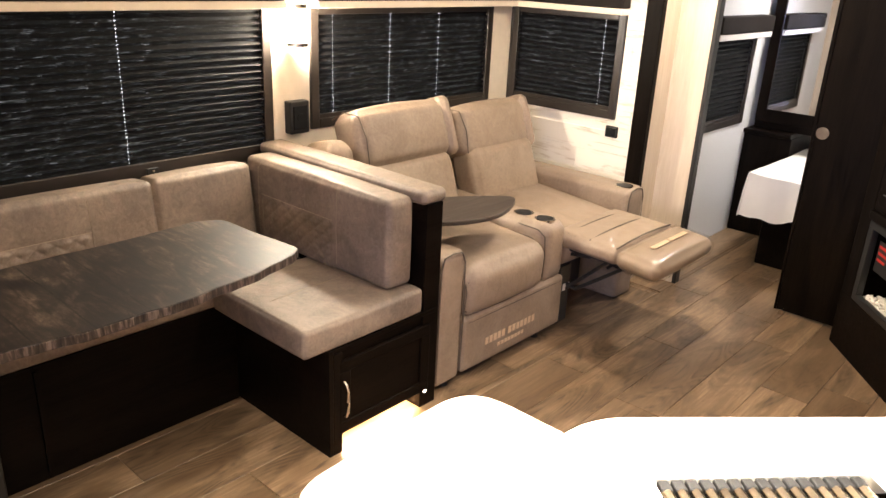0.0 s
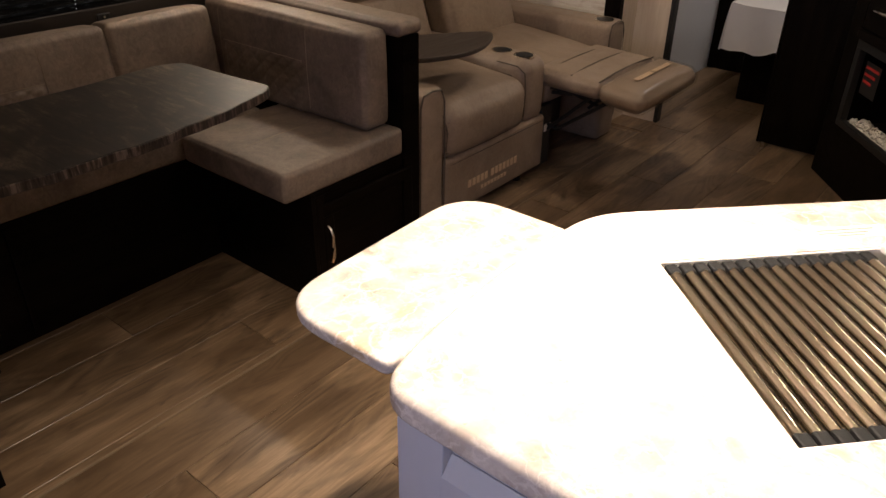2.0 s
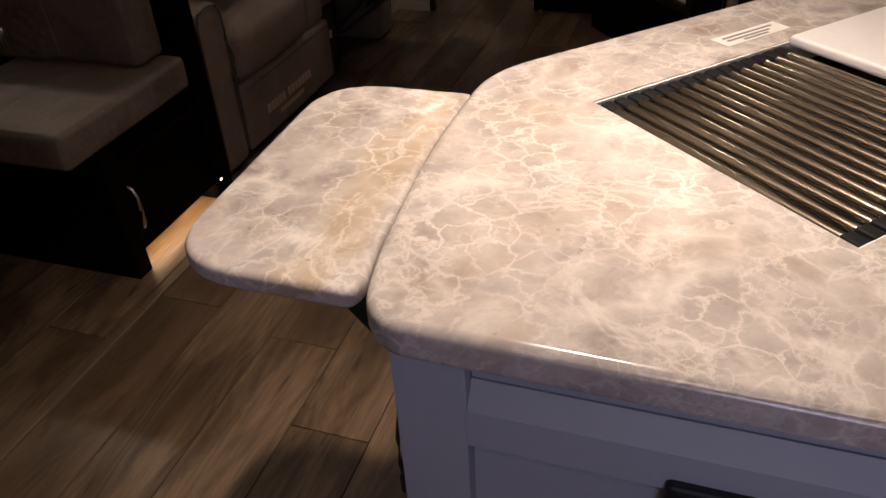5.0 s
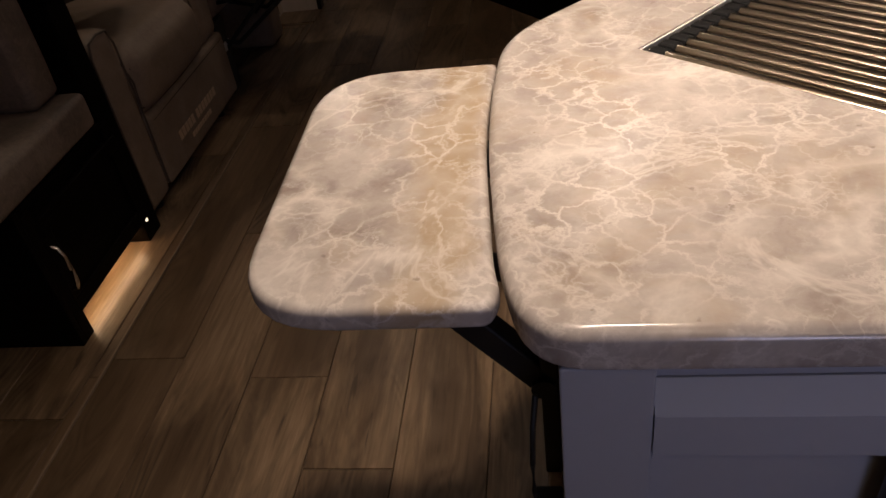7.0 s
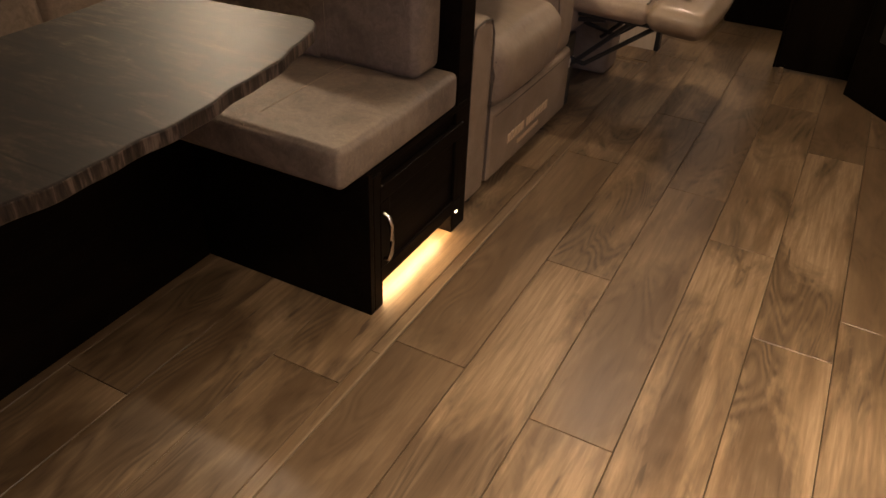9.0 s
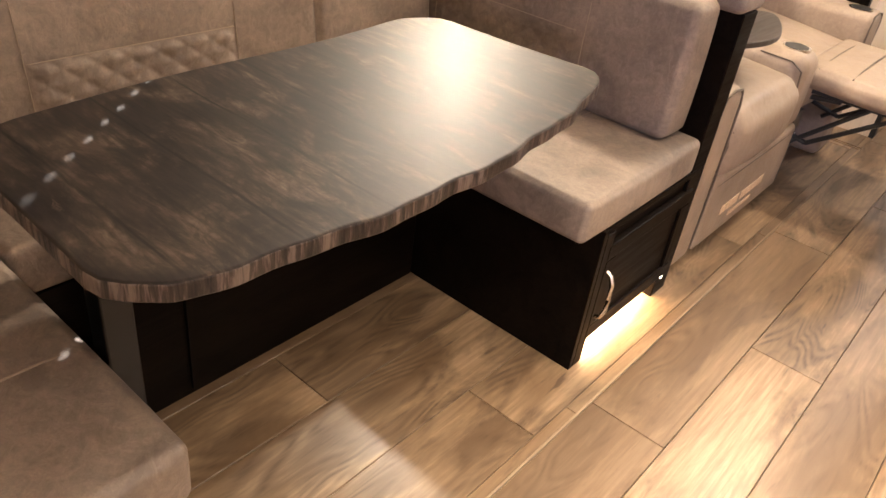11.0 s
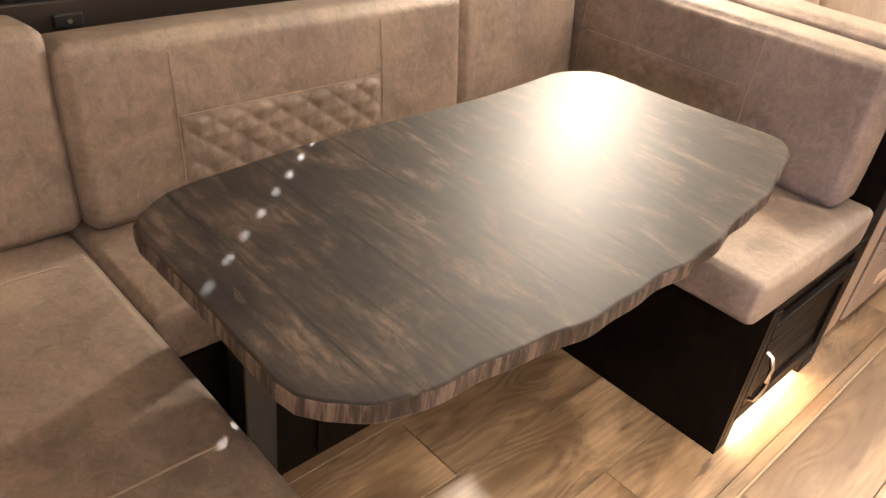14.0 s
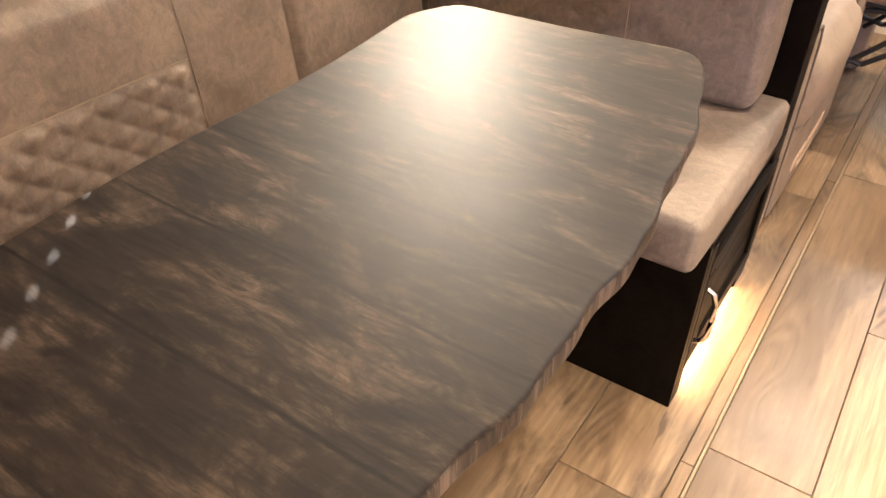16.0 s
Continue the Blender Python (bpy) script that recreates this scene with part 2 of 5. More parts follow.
def planked_top(name):
    """Dark weathered board laminate, boards across the table, rubbed brown in broken patches."""
    m = mat(name, 0.4)
    n = Nodes(m)
    sep = n.t.nodes.new("ShaderNodeSeparateXYZ")
    n.t.links.new(n.coord, sep.inputs[0])
    wob = n.noise(n.mapping((0.6, 1, 1)), 7, 4)
    yy = n.math("ADD", sep.outputs[1], n.math("MULTIPLY", n.math("SUBTRACT", wob, 0.5), 0.022))
    board = n.math("ADD", n.math("DIVIDE", yy, 0.142), 43.17)
    fr, idx = n.math("FRACT", board), n.math("FLOOR", board)
    tone = n.t.nodes.new("ShaderNodeTexWhiteNoise")
    tone.noise_dimensions = "1D"
    n.t.links.new(idx, tone.inputs["W"])
    streak = n.noise(n.mapping((0.14, 1, 1)), 75, 6, 0.68, 0.5)
    cloud = n.noise(n.mapping((0.5, 1, 1)), 9, 7, 0.66, 0.9)
    blot = n.noise(n.mapping((0.55, 1, 1)), 34, 6, 0.72, 0.9)
    c = n.mix(n.grey(streak, 0.36, 0.68), (0.006, 0.0045, 0.004), (0.036, 0.025, 0.02))
    c = n.mix(n.grey(cloud, 0.42, 0.62, 0.0, 0.6), c, (0.05, 0.034, 0.024))
    worn = n.math("MULTIPLY", n.grey(cloud, 0.46, 0.64), n.math("MULTIPLY", n.grey(streak, 0.4, 0.62), n.grey(blot, 0.38, 0.6)))
    c = n.mix(n.math("MULTIPLY", worn, 0.8), c, (0.225, 0.166, 0.118))
    chips = n.math("MULTIPLY", n.grey(blot, 0.62, 0.7), n.grey(n.noise(n.mapping((1, 1, 1)), 17, 4, 0.6), 0.5, 0.64))
    c = n.mix(n.math("MULTIPLY", chips, 0.35), c, (0.27, 0.2, 0.14))
    c = n.mix(n.math("MULTIPLY", tone.outputs[0], 0.45), c, (0.013, 0.0105, 0.0105))
    edge = n.math("MINIMUM", fr, n.math("SUBTRACT", 1.0, fr))
    seam = n.math("MULTIPLY", n.grey(edge, 0.008, 0.022, 1.0, 0.0), n.grey(n.noise(n.mapping((1, 0.2, 1)), 8, 4, 0.6), 0.4, 0.58, 0.15, 0.9))
    c = n.mix(seam, c, (0.005, 0.004, 0.0035))
    n.out(c, n.grey(n.math("ADD", n.math("MULTIPLY", cloud, 0.6), n.math("MULTIPLY", streak, 0.4)), 0.35, 0.65, 0.5, 0.58))
    n.b.inputs["Specular IOR Level"].default_value = 0.4
    n.bump(n.math("SUBTRACT", n.math("MULTIPLY", streak, 0.35), n.math("MULTIPLY", seam, 0.4)), 0.14, 0.001)
    return m


def bark_edge(name):
    """Live edge: upright bark ridges, near black in the cracks, pale on the crests."""
    m = mat(name, 0.5)
    n = Nodes(m)
    ridge = n.noise(n.mapping((1, 1, 0.12)), 85, 5, 0.65, 0.4)
    clump = n.noise(n.mapping((1, 1, 0.2)), 22, 3, 0.6)
    f = n.math("ADD", n.math("MULTIPLY", ridge, 0.65), n.math("MULTIPLY", clump, 0.35))
    n.out(n.ramp(f, [(0.4, (0.006, 0.0045, 0.004)), (0.5, (0.05, 0.036, 0.03)), (0.56, (0.15, 0.115, 0.098)), (0.64, (0.2, 0.16, 0.135))]))
    n.bump(f, 0.5, 0.004)
    return m


def striped_wood(name, dark, mid, light):
    """Whitewashed boards: pale with long tan and brown streaks along x."""
    m = mat(name, 0.55)
    n = Nodes(m)
    rnd = n.random()
    comb = n.t.nodes.new("ShaderNodeCombineXYZ")
    for i in range(3):
        n.t.links.new(n.math("MULTIPLY", rnd, 11.0 + 7 * i), comb.inputs[i])
    sh = n.add("ShaderNodeVectorMath")
    sh.operation = "ADD"
    n.t.links.new(n.coord, sh.inputs[0])
    n.t.links.new(comb.outputs[0], sh.inputs[1])
    vec = n.mapping((0.16, 0.16, 1.2), src=sh.outputs[0])
    a = n.noise(vec, 22, 6, 0.65, 0.8)
    b = n.noise(vec, 9, 5, 0.6, 0.6)
    c = n.ramp(a, [(0.32, mid), (0.46, light), (0.7, light)])
    c = n.mix(n.grey(b, 0.63, 0.75, 0, 0.8), c, dark)
    n.out(c)
    n.bump(a, 0.12, 0.001)
    return m


def plank_floor(name):
    """Oak-look vinyl: pale tan boards with brown cathedral figure, knots and short dark ticks; each plank its own tone."""
    m = mat(name, 0.36)
    n = Nodes(m)
    rnd = n.random()
    comb = n.t.nodes.new("ShaderNodeCombineXYZ")
    for i in range(3):
        n.t.links.new(n.math("MULTIPLY", rnd, 17.0 + 9 * i), comb.inputs[i])
    shift = n.add("ShaderNodeVectorMath")
    shift.operation = "ADD"
    n.t.links.new(n.coord, shift.inputs[0])
    n.t.links.new(comb.outputs[0], shift.inputs[1])
    src = shift.outputs[0]
    streak = n.noise(n.mapping((1, 0.05, 1), src=src), 90, 5, 0.6, 0.3)
    broad = n.noise(n.mapping((1, 0.2, 1), src=src), 9, 5, 0.6, 0.8)
    figure = n.noise(n.mapping((1, 0.24, 1), src=src), 6.5, 2, 0.35, 0.6)
    rings = n.math("PINGPONG", n.math("MULTIPLY", figure, 34.0), 1.0)
    patch = n.grey(n.noise(n.mapping((1, 0.27, 1), src=src), 5.6, 5, 0.62, 0.7), 0.44, 0.56)
    c = n.mix(n.grey(streak, 0.32, 0.68), (0.175, 0.112, 0.063), (0.335, 0.23, 0.142))
    c = n.mix(n.grey(broad, 0.44, 0.66, 0, 0.75), c, (0.125, 0.074, 0.038))
    dark = n.math("MULTIPLY", patch, n.math("ADD", n.math("MULTIPLY", n.math("MULTIPLY", n.grey(rings, 0.2, 0.9), n.grey(streak, 0.35, 0.6)), 0.42), 0.55))
    c = n.mix(n.math("MULTIPLY", dark, 0.95), c, (0.05, 0.029, 0.015))
    tick = n.math("MULTIPLY", n.grey(n.noise(n.mapping((1, 0.11, 1), src=src), 48, 3, 0.5, 0.4), 0.66, 0.74), n.grey(broad, 0.4, 0.55))
    c = n.mix(n.math("MULTIPLY", tick, 0.8), c, (0.045, 0.028, 0.017))
    c = n.mix(n.grey(rnd, 0.3, 1.0, 0.0, 0.7), c, (0.11, 0.068, 0.038))
    n.out(c, n.grey(streak, 0.3, 0.7, 0.3, 0.42))
    n.bump(n.math("ADD", streak, n.math("MULTIPLY", rings, 0.15)), 0.16, 0.001)
    return m


SUEDE = suede("taupe_suede_vinyl", (0.155, 0.117, 0.091), (0.29, 0.227, 0.178))
SOFA = suede("tan_grey_leatherette", (0.235, 0.172, 0.124), (0.325, 0.246, 0.183), 0.5, 0.5)
STITCH = plain("pale_thread", (0.3, 0.235, 0.175), 0.7)
PIPING = plain("dark_seam", (0.1, 0.075, 0.055), 0.7)
ESPRESSO = wood_grain("espresso_wood", (0.0014, 0.001, 0.0008), (0.0075, 0.0048, 0.0032), 0.42, 2)
ESPRESSO_X = wood_grain("espresso_wood_flat", (0.0014, 0.001, 0.0008), (0.0075, 0.0048, 0.0032), 0.42, 1)
FLOORING = plank_floor("oak_vinyl_plank")
GROOVE = plain("plank_joint", (0.03, 0.02, 0.013), 0.7)
MARBLE = stone_top("marble_laminate")
MARBLE_LEAF = stone_top("marble_laminate_with_beige_band", (-0.285, -0.225))
TABLETOP = planked_top("weathered_board_laminate")
TRAY = wood_grain("dark_tray_laminate", (0.018, 0.014, 0.012), (0.06, 0.046, 0.037), 0.4, 1)
TABLE_EDGE = bark_edge("bark_edge")
WHITEWASH = striped_wood("whitewashed_board", (0.3, 0.2, 0.13), (0.6, 0.5, 0.38), (0.86, 0.8, 0.7))
PANEL = plain("cream_wall_panel", (0.72, 0.62, 0.49), 0.6, grain=0.15, scale=30)
LINEN = wood_grain("pale_linen_panel", (0.55, 0.45, 0.34), (0.66, 0.56, 0.45), 0.6, 2)
BEDWALL = plain("white_wall_panel", (0.75, 0.75, 0.76), 0.6)
CEILING = plain("white_ceiling_panel", (0.78, 0.74, 0.68), 0.7)
CABINET = plain("pale_grey_cabinet_paint", (0.42, 0.43, 0.48), 0.45, grain=0.06)
TAN_WOOD = wood_grain("pale_oak_laminate", (0.38, 0.27, 0.17), (0.58, 0.45, 0.31), 0.5, 2)
CHROME = plain("brushed_nickel", (0.75, 0.7, 0.62), 0.22, 1.0, bump=0.03)
STEEL = plain("stainless_steel", (0.46, 0.385, 0.29), 0.2, 1.0, bump=0)
for dark_wood in (ESPRESSO, ESPRESSO_X):  # matt finish
    dark_wood.node_tree.nodes["Principled BSDF"].inputs["Specular IOR Level"].default_value = 0.05
BLACK = plain("black_plastic", (0.012, 0.012, 0.012), 0.4)
BLACK_METAL = plain("black_powder_coat", (0.014, 0.013, 0.012), 0.45)
RUBBER = plain("black_silicone", (0.008, 0.008, 0.0085), 0.7)
RUBBER.node_tree.nodes["Principled BSDF"].inputs["Specular IOR Level"].default_value = 0.2
WHITE = plain("white_composite", (0.8, 0.77, 0.73), 0.35)
PAPER = plain("white_paper_label", (0.8, 0.77, 0.7), 0.5)
INK = plain("grey_print", (0.25, 0.23, 0.21), 0.6)
FADED = plain("faded_tan_print", (0.62, 0.45, 0.3), 0.5)
SHEET = plain("white_bed_linen", (0.8, 0.78, 0.76), 0.8, grain=0.1, scale=9, bump=0.5)
FRAME_DARK = plain("dark_bronze_frame", (0.02, 0.015, 0.012), 0.35)
CREAM = plain("cream_trim", (0.78, 0.68, 0.54), 0.5)
LIP_TRIM = plain("worn_tan_edge", (0.25, 0.18, 0.115), 0.55, grain=0.4, scale=25)
PALE_GROUND = plain("pale_ground", (0.55, 0.54, 0.52), 0.9, grain=0.3, scale=40, bump=0.6)
QUILT = plain("dark_quilted_vinyl", (0.016, 0.012, 0.01), 0.7)
QUILT.node_tree.nodes["Principled BSDF"].inputs["Specular IOR Level"].default_value = 0.15
MIRROR = mat("mirror", 0.03, 1.0, (0.8, 0.8, 0.82))
DARK_GLASS = mat("dark_glass", 0.05, 0.0, (0.004, 0.004, 0.005))
RED = plain("red_label", (0.5, 0.03, 0.025), 0.5)


def pleat_cloth():
    m = mat("charcoal_pleated_cloth", 0.75)
    n = Nodes(m)
    c = n.mix(n.noise(n.mapping((1, 1, 1)), 50, 4), (0.0022, 0.0021, 0.0024), (0.006, 0.0056, 0.006))
    n.out(c)
    n.b.inputs["Specular IOR Level"].default_value = 0.12
    tr = n.t.nodes.new("ShaderNodeBsdfTranslucent")
    tr.inputs[0].default_value = (0.8, 0.82, 0.85, 1)
    mx = n.t.nodes.new("ShaderNodeMixShader")
    # Streaks in the translucency stand in for bright bits of the view outdoors.
    streak = n.noise(n.mapping((4, 4, 30)), 6, 6, 0.7, 0.8)
    n.t.links.new(n.grey(streak, 0.55, 0.72, 0.0006, 0.06), mx.inputs[0])
    n.t.links.new(n.b.outputs[0], mx.inputs[1])
    n.t.links.new(tr.outputs[0], mx.inputs[2])
    n.t.links.new(mx.outputs[0], n.t.nodes["Material Output"].inputs[0])
    return m


def clear(name, tint=(1, 1, 1), rough=0.02, reflect=0.08):
    m = bpy.data.materials.new(name)
    m.use_nodes = True
    t = m.node_tree
    t.nodes.remove(t.nodes["Principled BSDF"])
    a, b = t.nodes.new("ShaderNodeBsdfTransparent"), t.nodes.new("ShaderNodeBsdfGlossy")
    a.inputs[0].default_value = (*tint, 1)
    b.inputs["Roughness"].default_value = rough
    mx = t.nodes.new("ShaderNodeMixShader")
    mx.inputs[0].default_value = reflect
    t.links.new(a.outputs[0], mx.inputs[1])
    t.links.new(b.outputs[0], mx.inputs[2])
    t.links.new(mx.outputs[0], t.nodes["Material Output"].inputs[0])
    return m


def glowing(name, colour, strength):
    m = mat(name, 0.5, 0, colour)
    b = m.node_tree.nodes["Principled BSDF"]
    b.inputs["Emission Color"].default_value = (*colour, 1)
    b.inputs["Emission Strength"].default_value = strength
    return m


PLEAT = pleat_cloth()
GLASS = clear("window_glass")
PLASTIC = clear("clear_plastic_wrap", (0.97, 0.96, 0.94), 0.14, 0.07)
LIT_WARM = glowing("lit_diffuser", (1.0, 0.82, 0.58), 5)
LIT_STRIP = glowing("lit_led_strip", (1.0, 0.72, 0.38), 3)
LIT_BLUE = glowing("lit_blue_led", (0.15, 0.25, 1.0), 3)
CRYSTAL = plain("clear_crushed_glass", (0.7, 0.66, 0.6), 0.12, 0.0, 0.3, 200)


# ---- mesh helpers ----
def link(name, bm, material, parent=None, label="", smooth=False, m=None):
    me = bpy.data.meshes.new(name)
    bm.to_mesh(me)
    bm.free()
    me.materials.append(material)
    if smooth == "rim":
        me.polygons.foreach_set("use_smooth", [abs(f.normal.z) < 0.995 for f in me.polygons])
    elif smooth:
        me.polygons.foreach_set("use_smooth", [True] * len(me.polygons))
        me.set_sharp_from_angle(angle=radians(55))
    ob = new(name, me)
    if m is not None:
        ob.matrix_world = m
    if parent is not None:
        ob.parent = parent
    if label:
        ob["label"] = label
    return ob


def part(name, bm, material, parent, label="", smooth=False):
    return link(name, bm, material, parent, label, smooth)


def thing(name, label, category, m=None, group="", kind=""):
    ob = new(name)
    ob.empty_display_size = 0.05
    if m is not None:
        ob.matrix_world = m
    return tagged(ob, label, category, group, kind)


def box(x0, x1, y0, y1, z0, z1, bevel=0.0, seg=2):
    bm = bmesh.new()
    bmesh.ops.create_cube(bm, size=1, matrix=Matrix.LocRotScale(((x0 + x1) / 2, (y0 + y1) / 2, (z0 + z1) / 2), None, (abs(x1 - x0), abs(y1 - y0), abs(z1 - z0))))
    if bevel:
        bmesh.ops.bevel(bm, geom=bm.edges[:], offset=bevel, segments=seg, profile=0.5, affect="EDGES")
    return bm


def join(*bms):
    first = bms[0]
    for other in bms[1:]:
        me = bpy.data.meshes.new("tmp")
        other.to_mesh(me)
        other.free()
        first.from_mesh(me)
        bpy.data.meshes.remove(me)
    return first


def moved(bm, m):
    bmesh.ops.transform(bm, matrix=m, verts=bm.verts[:])
    return bm


def cyl(p, q, r, seg=14, r2=None):
    p, q = Vector(p), Vector(q)
    bm = bmesh.new()
    d = q - p
    m = Matrix.Translation((p + q) / 2) @ d.to_track_quat("Z", "Y").to_matrix().to_4x4()
    bmesh.ops.create_cone(bm, cap_ends=True, segments=seg, radius1=r, radius2=r if r2 is None else r2, depth=d.length, matrix=m)
    return bm


def cushion(sx, sy, sz, r=0.03, puff=0.01, n=10):
    """A stuffed, rounded block centred on the origin, with bulging faces."""
    bm = bmesh.new()
    h = Vector((sx / 2, sy / 2, sz / 2))
    cache = {}

    def vert(c):
        k = tuple(round(v, 5) for v in c)
        if k not in cache:
            p = Vector((c[0] * h.x, c[1] * h.y, c[2] * h.z))
            inner = Vector([max(-(a - r), min(a - r, v)) for v, a in zip(p, h)])
            d = p - inner
            d = d.normalized() if d.length > 1e-9 else Vector((0, 0, 0))
            w = [1 - v * v for v in c]
            push = Vector([math.copysign(puff, c[i]) * (w[(i + 1) % 3] * w[(i + 2) % 3]) ** 0.6 if abs(c[i]) > 0.999 else 0.0 for i in range(3)])
            cache[k] = bm.verts.new(inner + d * r + push)
        return cache[k]
    ticks = sorted({-1.0, 1.0, *[math.copysign(1 - (1 - abs(i)) ** 1.0, i) for i in np.linspace(-1, 1, n + 1)]})
    for ax in range(3):
        for s in (-1.0, 1.0):
            # extra ticks near the rim keep the rounding tidy
            def rim(i):
                e = min(0.9, r / h[i])
                return sorted({-1.0, -1 + e * 0.3, -1 + e * 0.7, -1 + e, 1 - e, 1 - e * 0.7, 1 - e * 0.3, 1.0, *[t for t in ticks if abs(t) < 1 - e * 1.2]})
            u, v = (ax + 1) % 3, (ax + 2) % 3
            us, vs = rim(u), rim(v)
            for a0, a1 in zip(us, us[1:]):
                for b0, b1 in zip(vs, vs[1:]):
                    quad = []
                    for a, b in ((a0, b0), (a1, b0), (a1, b1), (a0, b1)):
                        c = [0, 0, 0]
                        c[ax], c[u], c[v] = s, a, b
                        quad.append(vert(c))
                    if s < 0:
                        quad.reverse()
                    if len(set(quad)) == 4:
                        bm.faces.new(quad)
    return bm


def outline_slab(pts, z0, z1, bevel=0.004):
    """A flat slab with the given outline."""
    bm = bmesh.new()
    f = bm.faces.new([bm.verts.new((x, y, z0)) for x, y in pts])
    if f.normal.z > 0 or sum(a[0] * b[1] - b[0] * a[1] for a, b in zip(pts, pts[1:] + pts[:1])) > 0:
        f.normal_flip()
    top = bmesh.ops.extrude_face_region(bm, geom=[f])
    bmesh.ops.translate(bm, vec=(0, 0, z1 - z0), verts=[v for v in top["geom"] if isinstance(v, bmesh.types.BMVert)])
    bmesh.ops.recalc_face_normals(bm, faces=bm.faces[:])
    if bevel:
        rim = [e for e in bm.edges if abs(e.verts[0].co.z - e.verts[1].co.z) < 1e-6]
        bmesh.ops.bevel(bm, geom=rim, offset=bevel, segments=5, profile=0.5, affect="EDGES")
    return bm


def rounded(pts, radii, seg=7):
    """Polygon with each corner rounded by its radius."""
    out = []
    k = len(pts)
    for i in range(k):
        p, a, b = Vector(pts[i]), Vector(pts[i - 1]), Vector(pts[(i + 1) % k])
        r = radii[i] if isinstance(radii, (list, tuple)) else radii
        u, v = (a - p), (b - p)
        d = min(r, u.length * 0.48, v.length * 0.48)
        s, e = p + u.normalized() * d, p + v.normalized() * d
        for j in range(seg + 1):
            t = j / seg
            q = s * (1 - t) ** 2 + p * 2 * t * (1 - t) + e * t * t
            out.append((q.x, q.y))
    return out


def tube(points, r, seg=6):
    """A thin round strand through the points."""
    bm = bmesh.new()
    pts = [Vector(p) for p in points]
    rings = []
    for i, p in enumerate(pts):
        d = (pts[min(i + 1, len(pts) - 1)] - pts[max(i - 1, 0)]).normalized()
        q = d.to_track_quat("Z", "Y")
        rings.append([bm.verts.new(p + q @ Vector((r * math.cos(a), r * math.sin(a), 0))) for a in [2 * math.pi * j / seg for j in range(seg)]])
    for a, b in zip(rings, rings[1:]):
        for j in range(seg):
            bm.faces.new((a[j], a[(j + 1) % seg], b[(j + 1) % seg], b[j]))
    bm.faces.new(rings[0][::-1])
    bm.faces.new(rings[-1])
    return bm


def structure(name, bm, material, label, category):
    return tagged(link(name, bm, material), label, category, kind="structure")


# ---- shell of the trailer ----
floor = structure("floor", join(box(MAIN, RIGHT, REAR, FRONT, -0.06, -0.008), box(WALL, MAIN, -0.2, SLIDE_END, -0.06, -0.008)), GROOVE, "brown oak-look vinyl plank floor of the trailer", "floor")
structure("ceiling", box(MAIN - 0.1, RIGHT + 0.1, REAR - 0.1, FRONT + 0.1, CEIL, CEIL + 0.05), CEILING, "plain white panelled trailer ceiling", "ceiling")
structure("ceiling_slide", box(WALL - 0.1, MAIN - 0.1, -0.35, SLIDE_END + 0.1, SLIDE_CEIL, SLIDE_CEIL + 0.05), CEILING, "white ceiling of the slide-out", "ceiling")
structure("wall_slide_header", box(MAIN - 0.1, MAIN, -0.2, SLIDE_END + 0.03, SLIDE_CEIL, CEIL), PANEL, "cream header above the slide-out opening", "wall")
structure("wall_right", box(RIGHT, RIGHT + 0.06, REAR, FRONT, -0.06, CEIL), PANEL, "cream kitchen side wall", "wall")
structure("wall_rear", box(MAIN, RIGHT, REAR - 0.06, REAR, -0.06, CEIL), PANEL, "cream rear wall", "wall")
structure("wall_front", box(MAIN, RIGHT, FRONT, FRONT + 0.06, -0.06, CEIL), BEDWALL, "white bedroom front wall", "wall")
structure("wall_slide_rear", box(WALL, MAIN, -0.26, -0.2, -0.06, SLIDE_CEIL), PANEL, "cream end wall of the slide-out", "wall")
structure("wall_left_rear", box(MAIN - 0.06, MAIN, REAR, -0.26, -0.06, CEIL), PANEL, "cream side wall behind the slide-out", "wall")


def wall_with_window(name, axis, at, thick, a0, a1, z1, hole, material, label):
    """A wall along y (axis 'x') or x (axis 'y') with one or more openings; butted boxes round the holes."""
    bms = []
    cuts = sorted(hole)
    cur = a0
    for h0, h1, s0, s1 in cuts:
        spans = [(cur, h0, -0.06, z1), (h0, h1, -0.06, s0), (h0, h1, s1, z1)]
        for p, q, r, s in spans:
            bms.append(box(at, at + thick, p, q, r, s) if axis == "x" else box(p, q, at, at + thick, r, s))
        cur = h1
    bms.append(box(at, at + thick, cur, a1, -0.06, z1) if axis == "x" else box(cur, a1, at, at + thick, -0.06, z1))
    return structure(name, join(*bms), material, label, "wall")


WINDOW_1 = (0.62, 2.23, 0.80, 1.425)
WINDOW_2 = (2.53, 3.72, 0.94, 1.40)
WINDOW_3 = (-2.36, -1.72, 0.935, 1.40)
WINDOW_4 = (4.62, 5.24, 0.80, 1.38)
wall_with_window("wall_slide", "x", WALL, -0.03, -0.26, SLIDE_END + 0.06, SLIDE_CEIL, [WINDOW_1, WINDOW_2], PANEL, "cream panelled long wall of the slide-out")
wall_with_window("wall_slide_end", "y", SLIDE_END, 0.03, WALL, MAIN - 0.06, SLIDE_CEIL, [WINDOW_3], WHITEWASH, "whitewashed board end wall of the slide-out")
wall_with_window("wall_bedroom", "x", MAIN, -0.06, SLIDE_END + 0.03, FRONT, CEIL, [WINDOW_4], BEDWALL, "white bedroom side wall")


